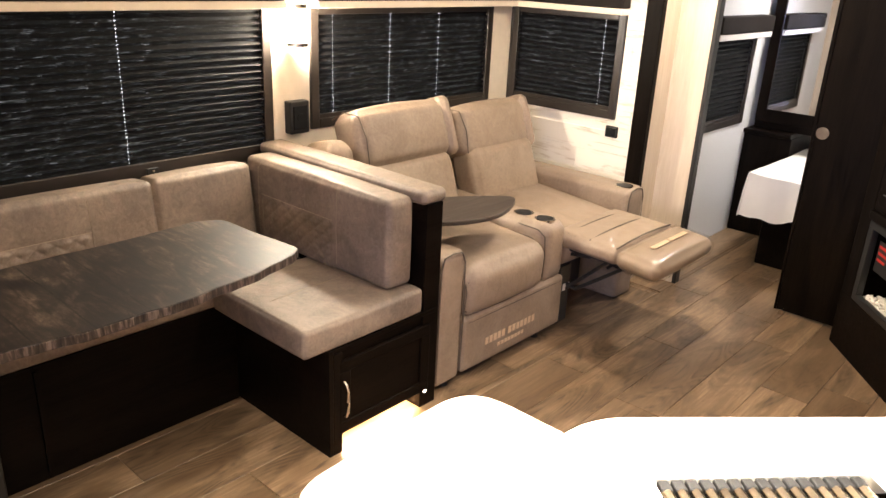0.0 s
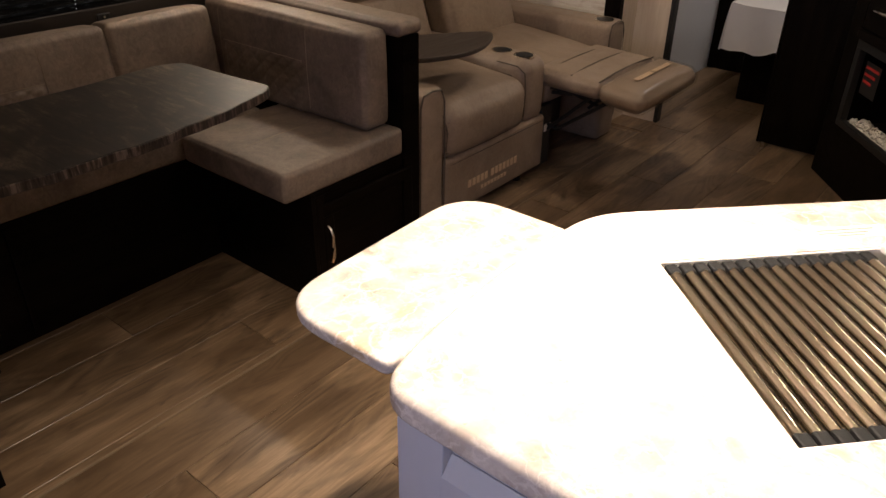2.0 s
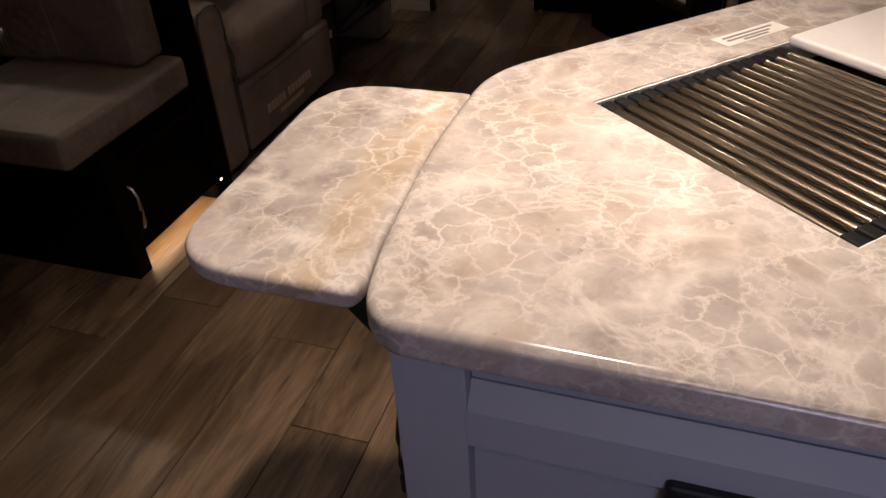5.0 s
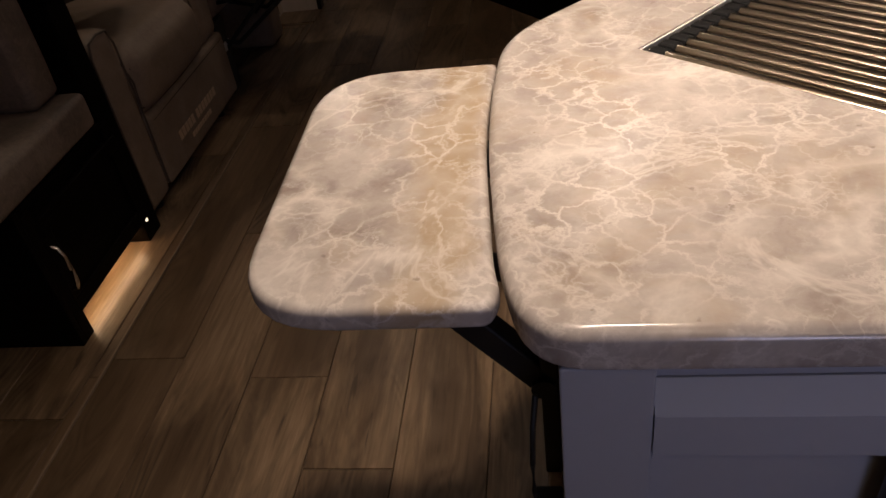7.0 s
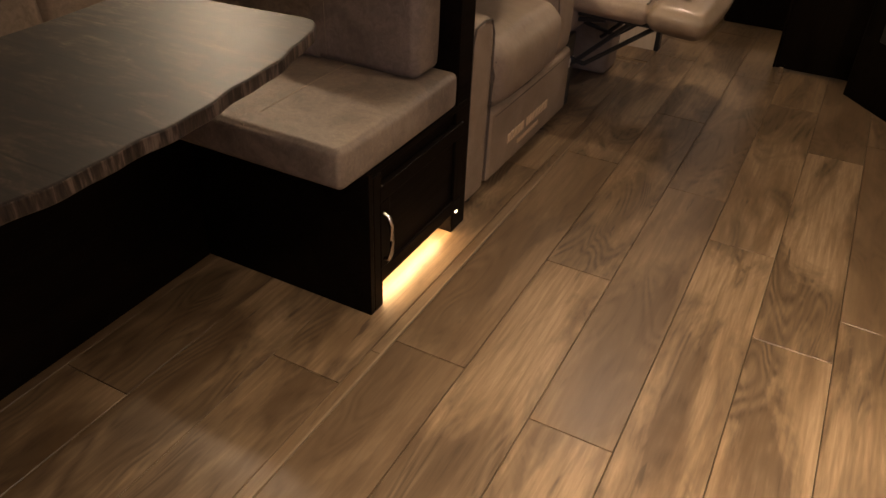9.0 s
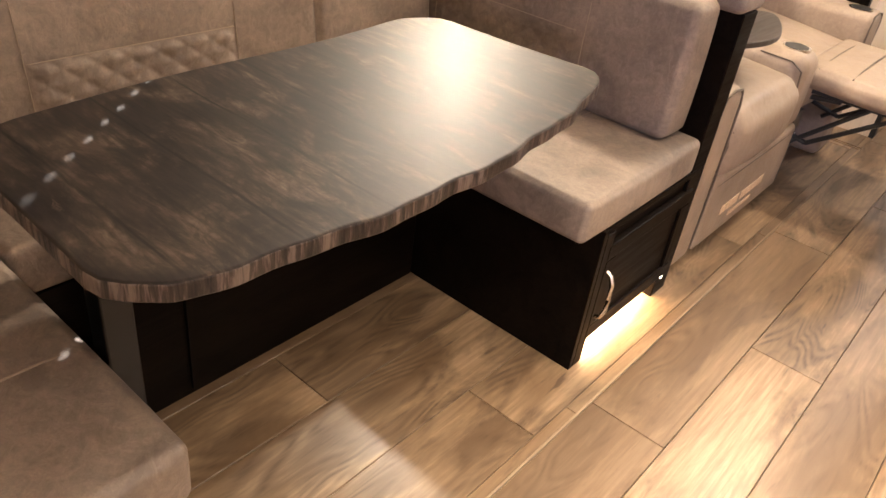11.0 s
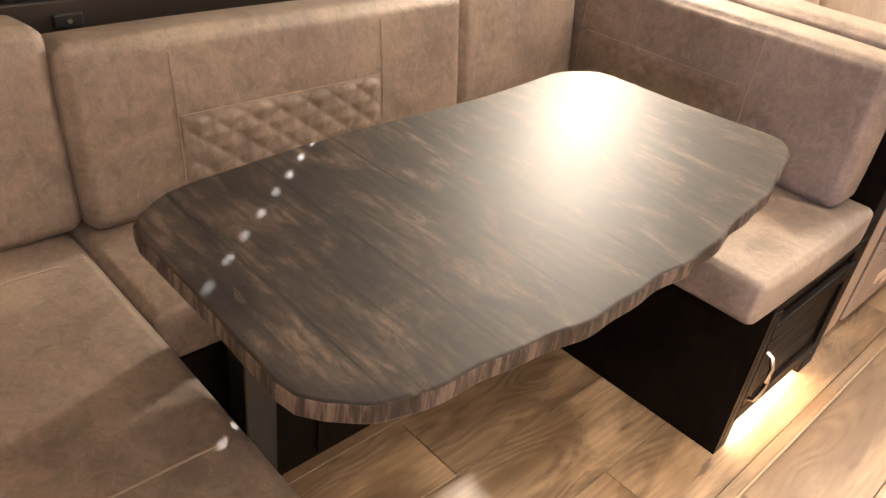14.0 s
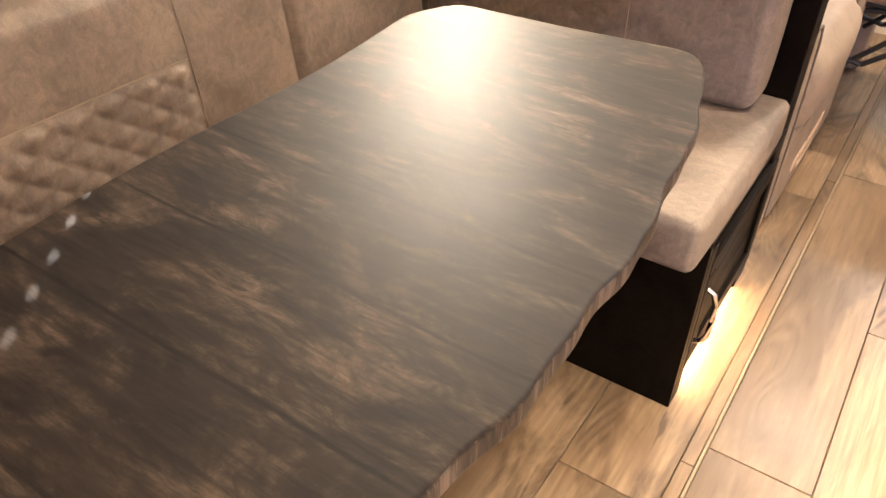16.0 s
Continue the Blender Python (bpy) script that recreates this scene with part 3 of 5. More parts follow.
def window(name, axis, at, span, sides, cords, drop, label, out=-1):
    """A framed window with a pleated shade. axis 'x': in a wall along y; 'y': in a wall along x. out: the sign of the way outdoors."""
    a0, a1, z0, z1 = span
    root = thing(name, label, "window", kind="structure")

    def b(p, q, u0, u1, s, t, bev=0.004):
        lo, hi = (at + min(u0 * out, u1 * out), at + max(u0 * out, u1 * out))
        return box(lo, hi, p, q, s, t, bev) if axis == "x" else box(p, q, lo, hi, s, t, bev)
    w = 0.045
    for p, q, s, t in ((a0 - w, a0, z0 - w, z1 + w), (a1, a1 + w, z0 - w, z1 + w), (a0, a1, z0 - w, z0), (a0, a1, z1, z1 + w)):
        part("window_frame", b(p, q, -0.016, 0.028, s, t), FRAME_DARK, root)
    pane = part("pane", b(a0, a1, 0.02, 0.024, z0, z1, 0), GLASS, root)
    pane.visible_shadow = False
    # pleated shade with small gaps where the cords pass
    z_low = z0 + drop
    pitch = 0.0277
    k = int((z1 - z_low) / pitch)
    s0, s1 = a0 - 0.001, a1 + 0.001
    marks = sorted({s0, s1, *[c + e for c in cords for e in (-0.0021, 0.0021)], *np.linspace(s0, s1, 9)[1:-1]})
    bm = bmesh.new()
    rows = []
    for i in range(2 * k + 1):
        z = z1 + 0.002 - (z1 + 0.002 - z_low) * i / (2 * k)
        rows.append([])
        for s in marks:
            u = at + out * ((0.008 if i % 2 else -0.012) + 0.0022 * noise.noise((s * 2.2, i * 1.7, 3.1)))
            zz = z + 0.0035 * noise.noise((s * 1.6, i * 0.9, 7.7))
            rows[-1].append(bm.verts.new((u, s, zz) if axis == "x" else (s, u, zz)))
    # at each cord a short slit is left open in every pleat face
    for i in range(2 * k):
        for j in range(len(marks) - 1):
            mid = (marks[j] + marks[j + 1]) / 2
            gap = any(abs(mid - c) < 0.002 for c in cords)
            p, q, r, s = rows[i][j], rows[i][j + 1], rows[i + 1][j + 1], rows[i + 1][j]
            lo = 0.34 if i % 2 == 0 else 0.44
            if not gap:
                bm.faces.new((p, q, r, s))
            else:
                a, b_, c_, d_ = [bm.verts.new(v) for v in (p.co.lerp(s.co, lo), q.co.lerp(r.co, lo), q.co.lerp(r.co, 1 - lo), p.co.lerp(s.co, 1 - lo))]
                bm.faces.new((p, q, b_, a))
                bm.faces.new((d_, c_, r, s))
    part("pleated_shade", bm, PLEAT, root, "charcoal pleated shade, lowered")
    part("bottom_rail", b(s0, s1, -0.014, 0.012, z0 - 0.001, z_low + 0.002), FRAME_DARK, root)
    return root


# Unseen pale ground, added so the shade slits show bright behind the glass.
structure("ground", box(-40, 40, -40, 40, -0.95, -0.9), PALE_GROUND, "unseen pale ground added to brighten the shade slits", "ground")
dinette_window = window("window_1", "x", WALL, WINDOW_1, None, (1.617,), 0.062, "wide dinette window with lowered dark pleated shade")
for latch_y in (0.81, 1.70):
    latch = part("latch", box(WALL + 0.013, WALL + 0.022, latch_y - 0.025, latch_y + 0.025, 0.818, 0.842, 0.003), BLACK, dinette_window, "black sash latch with a bright stud")
    part("stud", cyl((WALL + 0.022, latch_y, 0.83), (WALL + 0.026, latch_y, 0.83), 0.0045, 12), CHROME, latch)
window("window_2", "x", WALL, WINDOW_2, None, (2.62, 2.98, 3.33), 0.019, "window behind the sofa with lowered dark pleated shade")
window("window_3", "y", SLIDE_END, WINDOW_3, None, (-1.80,), 0.019, "narrow end window with lowered dark pleated shade", 1)
window("window_4", "x", MAIN, WINDOW_4, None, (4.682,), 0.019, "bedroom window with lowered dark pleated shade")


# ---- valances, trim and wall fittings of the slide-out ----
def valance(axis, a0, a1, at, label):
    root = thing("window_valance", label, "valance")

    def b(p, q, u0, u1, s, t, bev):
        return box(at + u0, at + u1, p, q, s, t, bev) if axis == "x" else box(p, q, at - u1, at - u0, s, t, bev)
    part("lower_trim", b(a0, a1, 0.017, 0.1, 1.432, 1.462, 0.004), CREAM, root, "cream lower trim")
    part("padded_board", b(a0 + 0.004, a1 - 0.004, 0.017, 0.094, 1.463, 1.66, 0.006), QUILT, root, "dark quilted upper board")
    return root


valance("x", 0.5, 2.30, WALL, "dark quilted valance with cream lower trim over the dinette window")
valance("x", 2.46, 3.868, WALL, "dark quilted valance with cream lower trim over the sofa window")
valance("y", -2.41, -1.655, SLIDE_END, "dark quilted valance with cream lower trim over the end window")

structure("trim_post", box(-1.572, -1.484, SLIDE_END - 0.012, SLIDE_END + 0.03, 0.0, CEIL, 0.004), ESPRESSO, "dark espresso fascia post of the slide-out", "trim")
structure("trim_corner", box(WALL, WALL + 0.012, SLIDE_END - 0.022, SLIDE_END - 0.01, 0.0, 1.43, 0.002), FRAME_DARK, "thin dark corner moulding", "trim")
structure("wall_partition", box(MAIN, -1.302, 4.17, 4.21, 0.0, CEIL), LINEN, "pale linen-look partition by the bedroom", "wall")
structure("door_jamb", box(-1.302, -1.28, 4.165, 4.215, 0.0, CEIL, 0.003), BLACK_METAL, "slim black jamb of the bedroom doorway", "trim")
structure("wall_partition_side", box(MAIN - 0.004, MAIN + 0.01, SLIDE_END + 0.032, 4.168, 0.0, CEIL), LINEN, "pale strip of side wall by the partition", "wall")


def sconce():
    root = thing("wall_sconce", "lit cylindrical wall sconce with brushed nickel rings", "wall lamp", pose(WALL, 2.36, 1.365))
    part("backplate", box(0.0, 0.012, -0.045, 0.045, -0.06, 0.06, 0.004), CHROME, root)
    part("shade", cyl((0.075, 0, -0.068), (0.075, 0, 0.068), 0.042, 28), LIT_WARM, root, "glowing frosted shade", True)
    for z in (-0.078, 0.078):
        part("ring", join(cyl((0.075, 0, z - 0.009), (0.075, 0, z + 0.009), 0.05, 28), cyl((0.012, 0, z), (0.07, 0, z), 0.008)), CHROME, root, "brushed nickel ring", False)
    for o in root.children:
        if o.name.startswith("shade"):
            o.visible_shadow = False


sconce()


def socket_box(m, w, h, d, label):
    root = thing("wall_socket", label, "socket", m)
    part("housing", box(0, d, -w / 2, w / 2, -h / 2, h / 2, 0.006, 3), BLACK, root)
    part("cover", box(d - 0.001, d + 0.006, -w * 0.36, w * 0.36, -h * 0.36, h * 0.36, 0.003), RUBBER, root)
    part("outlet", cyl((d + 0.004, 0, 0), (d + 0.009, 0, 0), w * 0.18, 16), RUBBER, root)


socket_box(pose(WALL, 2.395, 0.965), 0.105, 0.145, 0.045, "black surface-mounted power socket on the cream wall")
socket_box(pose(-1.685, SLIDE_END, 0.825, 0, 0, -90), 0.075, 0.062, 0.016, "small black socket on the whitewashed boards")

# The first two fixtures are assumed, to go with the added lamps.
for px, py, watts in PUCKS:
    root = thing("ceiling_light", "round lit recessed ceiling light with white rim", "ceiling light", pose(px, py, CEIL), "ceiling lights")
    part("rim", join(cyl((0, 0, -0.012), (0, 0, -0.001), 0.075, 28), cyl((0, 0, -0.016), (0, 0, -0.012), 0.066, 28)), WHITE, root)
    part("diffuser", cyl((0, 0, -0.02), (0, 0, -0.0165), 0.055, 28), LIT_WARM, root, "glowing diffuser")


# ---- dinette ----
def stitched(points, parent, r=0.0013, mat_=None):
    return part("stitching", tube(points, r, 5), mat_ or STITCH, parent)


# front bench with its small cabinet door
end_bench = thing("bench_cabinet", "dark espresso bench base with a small cabinet door", "cabinet")
part("side_panel", box(-2.30, -1.385, 1.743, 1.762, 0.0, 0.415, 0.002), ESPRESSO_X, end_bench)
part("top_panel", box(-2.30, -1.39, 1.762, 2.27, 0.398, 0.415, 0.002), ESPRESSO_X, end_bench)
part("stile", box(-1.425, -1.385, 1.7625, 1.80, 0.0, 0.398, 0.002), ESPRESSO, end_bench)
part("front_panel", box(-1.425, -1.402, 1.80, 2.25, 0.065, 0.398, 0.002), ESPRESSO_X, end_bench)
part("toe_board", box(-1.52, -1.505, 1.80, 2.25, 0.0, 0.065), ESPRESSO_X, end_bench)
door = part("door", box(-1.402, -1.392, 1.838, 2.187, 0.118, 0.315), ESPRESSO_X, end_bench, "recessed-panel door")
for y0, y1, z0, z1 in ((1.79, 2.235, 0.075, 0.1175), (1.79, 2.235, 0.3155, 0.358)):
    part("rail", box(-1.402, -1.384, y0, y1, z0, z1, 0.003), ESPRESSO_X, door)
for y0, y1 in ((1.79, 1.8375), (2.1875, 2.235)):
    part("stile", box(-1.402, -1.384, y0, y1, 0.118, 0.315, 0.003), ESPRESSO, door)
part("handle", tube([(-1.384, 1.806, 0.145), (-1.37, 1.806, 0.15), (-1.362, 1.806, 0.17), (-1.36, 1.806, 0.21), (-1.362, 1.806, 0.25), (-1.37, 1.806, 0.275), (-1.384, 1.806, 0.28)], 0.006, 10), CHROME, door, "brushed nickel bow handle", True)
part("led_strip", box(-1.45, -1.425, 1.81, 2.24, 0.055, 0.062, 0.001), LIT_STRIP, end_bench, "glowing warm strip light")
part("led_end_cap", cyl((-1.395, 2.225, 0.062), (-1.395, 2.225, 0.072), 0.007, 12), LIT_WARM, end_bench)
end_panel = thing("end_panel", "tall dark espresso panel between bench and sofa", "panel")
part("board", box(-2.36, -1.392, 2.20, 2.285, 0.0, 0.832, 0.003), ESPRESSO_X, end_panel)
cap = moved(cushion(0.99, 0.125, 0.05, 0.02, 0.006), pose(-1.885, 2.242, 0.856))
part("padded_cap", cap, SUEDE, end_panel, "taupe upholstered cap", True)

rear_base = thing("dinette_bench", "dark espresso base of the window-side bench", "bench")
part("front_panel", box(-1.95, -1.932, 0.68, 1.74, 0.0, 0.415, 0.002), ESPRESSO_X, rear_base)
part("top_panel", box(-2.38, -1.9325, 0.68, 1.74, 0.398, 0.415), ESPRESSO_X, rear_base)
part("batten", box(-1.9315, -1.924, 1.02, 1.035, 0.02, 0.398), ESPRESSO, rear_base)
near_base = thing("dinette_bench", "dark espresso base of the rear dinette bench", "bench")
part("side_panel", box(-2.30, -1.385, 0.66, 0.678, 0.0, 0.415, 0.002), ESPRESSO_X, near_base)
part("front_panel", box(-1.405, -1.385, 0.1, 0.6595, 0.06, 0.415, 0.002), ESPRESSO_X, near_base)
part("top_panel", box(-2.38, -1.4055, 0.1, 0.6595, 0.398, 0.415), ESPRESSO_X, near_base)
part("toe_board", box(-1.47, -1.455, 0.1, 0.6595, 0.0, 0.06), ESPRESSO_X, near_base)


def seat_cushion(x0, x1, y0, y1, label, r=0.016):
    root = thing("seat_cushion", label, "cushion", pose((x0 + x1) / 2, (y0 + y1) / 2, 0.465), "dinette cushions")
    part("cover", cushion(x1 - x0, y1 - y0, 0.1, r, 0.008), SUEDE, root, "", True)
    return root


front_seat = seat_cushion(-1.925, -1.39, 1.645, 2.195, "taupe suede seat cushion on the front bench")
stitched([(0.0, -0.277, -0.03), (0.0, -0.281, 0.02), (0.0, -0.27, 0.046), (0.0, -0.2, 0.0555), (0.0, 0.0, 0.0585), (0.0, 0.18, 0.0555)], front_seat, 0.0016)
back_seat = seat_cushion(-2.36, -1.93, 0.715, 2.0, "taupe suede seat cushion on the window-side bench")
near_seat = seat_cushion(-2.36, -1.40, 0.20, 0.705, "taupe suede seat cushion on the rear bench")

for seam_x in (-0.255, 0.23):
    stitched([(seam_x, -0.18, 0.0555), (seam_x, 0.0, 0.0585), (seam_x, 0.19, 0.0555), (seam_x, 0.242, 0.047), (seam_x, 0.2535, 0.02), (seam_x, 0.2545, -0.03)], near_seat, 0.0018)


def back_cushion(m, w, h, t, label, quilt=None, seams=(), depth=0.009):
    """A back cushion centred at m, its front facing +x; w along y."""
    root = thing("back_cushion", label, "cushion", m, "dinette cushions")
    part("cover", cushion(t, w, h, 0.022, 0.01), SUEDE, root, "", True)
    for s in seams:
        stitched([(t / 2 + 0.0075, s, -h / 2 + 0.03), (t / 2 + 0.0105, s, 0), (t / 2 + 0.0075, s, h / 2 - 0.03), (t / 2 - 0.028, s, h / 2 + 0.002), (-t / 2 + 0.03, s, h / 2 + 0.002)], root, 0.0012)
    if quilt:
        y0, y1, z0, z1 = quilt
        bm = bmesh.new()
        ny, nz = 96, 44
        grid = []
        for i in range(nz + 1):
            row = []
            for j in range(ny + 1):
                y, z = y0 + (y1 - y0) * j / ny, z0 + (z1 - z0) * i / nz
                a, b = (y + 1.25 * z) / 0.066, (y - 1.25 * z) / 0.066
                d = min(abs(a - round(a)), abs(b - round(b)))
                rim = min(j, ny - j, i, nz - i)
                puff_ = (depth * math.sqrt(min(1, d * 2.4)) + 0.003 * noise.noise((y * 28, z * 28, 1))) * min(1, rim / 3)
                cy, cz = 2 * y / w, 2 * z / h
                face = t / 2 + 0.01 * max(0, (1 - cy * cy) * (1 - cz * cz)) ** 0.6
                row.append(bm.verts.new((face + 0.001 + puff_, y, z)))
            grid.append(row)
        for i in range(nz):
            for j in range(ny):
                bm.faces.new((grid[i][j], grid[i][j + 1], grid[i + 1][j + 1], grid[i + 1][j]))
        part("quilted_inset", bm, SUEDE, root, "diamond-quilted inset", True)
        edge = t / 2 + 0.011
        stitched([(edge, y0, z1), (edge, (y0 + y1) / 2, z1), (edge, y1, z1)], root)
    return root


LEAN_BACK = -7
back_cushion(pose(-2.275, 1.17, 0.675, 0, LEAN_BACK, 0), 0.88, 0.32, 0.13, "long taupe suede back cushion with a quilted inset", (-0.26, 0.19, -0.165, 0.02), (-0.265, 0.195))
back_cushion(pose(-2.275, 1.825, 0.675, 0, LEAN_BACK, 0), 0.42, 0.32, 0.13, "short taupe suede corner back cushion")
back_cushion(pose(-1.875, 2.125, 0.688, 0, 0, -90), 0.86, 0.335, 0.125, "taupe suede back cushion with a quilted inset at the end panel", (-0.31, 0.135, -0.165, 0.03), (-0.33, 0.16), 0.005)
back_cushion(pose(-1.93, 0.20, 0.70, 0, -5, 90), 0.7, 0.36, 0.14, "taupe suede back cushion of the rear bench")
back_cushion(pose(-2.30, 0.46, 0.69, 0, LEAN_BACK, 0), 0.53, 0.345, 0.14, "taupe suede corner back cushion on the rear bench")


LEG_Y = -0.33


def dinette_table():
    root = thing("dinette_table", "dark weathered-board dinette table with a wavy live edge", "table", pose(-1.64, 1.17, 0))
    # bowed wavy front, straighter back, slightly flared ends
    pts = []
    k = 40
    for i in range(k + 1):
        y = -0.47 + 0.95 * i / k
        pts.append((0.283 - 0.26 * (y + 0.08) ** 2 + 0.0035 * math.sin(26 * y) + 0.0022 * math.sin(61 * y + 1), y))
    pts += [(0.165, 0.535), (-0.04, 0.514), (-0.235, 0.507)]
    for i in range(9):
        y = 0.42 - 0.87 * i / 8
        pts.append((-0.252 - 0.05 * y + 0.008 * math.sin(9 * y), y))
    pts += [(-0.17, -0.522), (0.0, -0.522), (0.19, -0.528)]
    pts = rounded(pts, 0.03, 2)
    top = outline_slab(pts, TABLE - 0.028, TABLE, 0.0045)
    me_top = part("tabletop", top, TABLETOP, root)
    me_top.data.materials.append(TABLE_EDGE)
    for f in me_top.data.polygons:
        if abs(f.normal.z) < 0.7:
            f.material_index = 1
    part("support_rail", box(-0.24, 0.1, -0.3, 0.3, TABLE - 0.06, TABLE - 0.0265, 0.004), BLACK_METAL, root)
    part("leg", join(box(-0.255, -0.2, LEG_Y - 0.03, LEG_Y + 0.03, 0.0, TABLE - 0.061, 0.004)), BLACK_METAL, root)


dinette_table()


# ---- reclining sofa ----
def sofa():
    root = thing("reclining_sofa", "tan-grey two-seat recliner sofa with one footrest raised", "sofa")

    def pad(name, cx, cy, cz, sx, sy, sz, rot=0, r=0.035, puff=0.014, label="", parent=None):
        return part(name, moved(cushion(sx, sy, sz, r, puff), pose(cx, cy, cz, 0, rot, 0)), SOFA, parent or root, label, True)
    near_arm = pad("arm", -1.80, 2.375, 0.315, 0.79, 0.15, 0.57, 0, 0.028, 0.006)
    stitched([(-1.405, 2.446, 0.06), (-1.402, 2.447, 0.3), (-1.403, 2.442, 0.55), (-1.405, 2.425, 0.593), (-1.404, 2.375, 0.601), (-1.405, 2.325, 0.592), (-1.404, 2.308, 0.55), (-1.404, 2.304, 0.3), (-1.405, 2.304, 0.06)], near_arm, 0.0035, PIPING)
    arm = pad("arm", -1.80, 3.79, 0.30, 0.80, 0.17, 0.60, 0, 0.03, 0.006)
    stitched([(-1.402, 3.86, 0.1), (-1.398, 3.866, 0.4), (-1.40, 3.862, 0.55), (-1.402, 3.845, 0.592), (-1.401, 3.79, 0.601), (-1.402, 3.735, 0.592), (-1.40, 3.716, 0.55), (-1.398, 3.714, 0.4)], arm, 0.0035, PIPING)
    cup(arm, -1.47, 3.775, 0.601)
    pad("arm_wing", -2.12, 2.375, 0.685, 0.26, 0.13, 0.42, -14, 0.06, 0.01)
    console = pad("console", -1.80, 3.082, 0.425, 0.79, 0.178, 0.285, 0, 0.05, 0.008)
    stitched([(-1.56, 2.996, 0.548), (-1.45, 2.996, 0.545), (-1.412, 2.998, 0.52), (-1.403, 2.998, 0.43), (-1.408, 2.998, 0.33)], console, 0.003, PIPING)
    cup(console, -1.475, 3.08, 0.569)
    cup(console, -1.595, 3.08, 0.57)
    # closed seat: plump cushion over a folded front panel
    seat = pad("seat", -1.70, 2.725, 0.41, 0.625, 0.545, 0.22, 3, 0.06, 0.022)
    stitched([(-1.405, 2.47, 0.452), (-1.392, 2.56, 0.462), (-1.386, 2.725, 0.466), (-1.392, 2.89, 0.462), (-1.405, 2.98, 0.452)], seat, 0.004, PIPING)
    stitched([(-1.412, 2.47, 0.322), (-1.397, 2.56, 0.311), (-1.391, 2.725, 0.308), (-1.397, 2.89, 0.311), (-1.412, 2.98, 0.322)], seat, 0.0035, PIPING)
    for y in (2.462, 2.988):
        stitched([(-1.62, y, 0.505), (-1.48, y, 0.502), (-1.418, y, 0.47), (-1.402, y, 0.41), (-1.408, y, 0.335)], seat, 0.003, PIPING)
    front = pad("front_panel", -1.425, 2.812, 0.172, 0.055, 0.715, 0.25, 0, 0.018, 0.005)
    stitched([(-1.3985, 2.48, 0.272), (-1.395, 2.7, 0.274), (-1.395, 2.95, 0.274), (-1.3985, 3.15, 0.272)], front, 0.0022, PIPING)
    y = 2.592
    for letters, z, h, w in ((5, 0.152, 0.016, 0.0285), (7, 0.152, 0.016, 0.0285), (8, 0.108, 0.008, 0.024)):
        if h < 0.01:
            y = 2.68
        for i in range(letters):
            part("faded_print", box(-1.3935, -1.3907, y, y + w * 0.72, z - h, z + h), FADED, front, "faded tan printed mark")
            y += w
        y += 0.6 * w
    # open seat with raised footrest
    pad("seat", -1.72, 3.425, 0.43, 0.62, 0.54, 0.17, 5, 0.05, 0.02)
    foot = pad("footrest", -1.30, 3.425, 0.462, 0.34, 0.54, 0.075, 2, 0.03, 0.01)
    tip = pad("footrest_pad", -1.035, 3.425, 0.448, 0.21, 0.56, 0.085, 5, 0.038, 0.014)
    for x in (-1.40, -1.285, -1.145):
        stitched([(x, 3.17, 0.498), (x, 3.3, 0.508), (x, 3.425, 0.511), (x, 3.55, 0.508), (x, 3.68, 0.498)], foot, 0.004, PIPING)
    part("plastic_wrap", moved(cushion(0.225, 0.572, 0.1, 0.04, 0.016), pose(-1.035, 3.425, 0.448, 0, 5, 0)), PLASTIC, tip, "clear protective plastic", True)
    for i, (y0, y1) in enumerate(((3.27, 3.42), (3.44, 3.60))):
        part("faded_print", moved(box(-0.012, 0.012, y0 - 3.425, y1 - 3.425, 0, 0.002), pose(-1.03, 3.425, 0.508, 0, 5, 0)), FADED, tip, "faded tan printed lettering")
    base = part("base", box(-2.16, -1.62, 2.5, 3.69, 0.035, 0.32, 0.01), BLACK, root)
    part("side_rail", box(-1.62, -1.413, 3.16, 3.25, 0.035, 0.33, 0.004), BLACK, root)
    part("tag", box(-1.4125, -1.4105, 3.19, 3.245, 0.20, 0.235), PAPER, root, "small white tag")
    for y in (3.22, 3.62):
        for a, b in (((-1.62, 0.28), (-1.36, 0.22)), ((-1.36, 0.22), (-1.12, 0.40)), ((-1.60, 0.36), (-1.30, 0.40)), ((-1.42, 0.2), (-1.2, 0.41))):
            part("linkage_bar", cyl((a[0], y, a[1]), (b[0], y, b[1]), 0.009, 8), BLACK_METAL, root)
    part("footrest_board", box(-1.45, -0.96, 3.2, 3.65, 0.405, 0.418, 0.003), BLACK_METAL, root)
    for x, y in ((-2.1, 2.42), (-1.45, 2.40), (-2.1, 3.78), (-1.45, 3.78), (-1.45, 3.04), (-2.1, 3.04)):
        part("foot", cyl((x, y, 0), (x, y, 0.04), 0.02, 12), BLACK, root)
    # backs: lower lumbar pad and bulging headrest
    for cy, w, back, drop in ((2.735, 0.52, -0.01, -0.01), (3.43, 0.50, -0.05, -0.07)):
        pad("lumbar_pad", -2.0 + back / 2, cy, 0.615 + drop / 2, 0.17, w, 0.37, -19, 0.045, 0.02)
        head = pad("headrest", -2.10 + back, cy, 0.895 + drop, 0.19, w + 0.025, 0.255, -21, 0.045, 0.02)
        for e in (-0.14, 0.14):
            stitched([(x + back, cy + e, z + drop) for x, z in ((-1.99, 0.80), (-1.978, 0.87), (-2.008, 0.955), (-2.085, 1.028), (-2.14, 1.033))], head, 0.0025)
            stitched([(-1.905 + back / 2, cy + e, 0.47 + drop), (-1.90 + back / 2, cy + e, 0.60 + drop), (-1.945 + back / 2, cy + e, 0.74 + drop)], head, 0.0025)
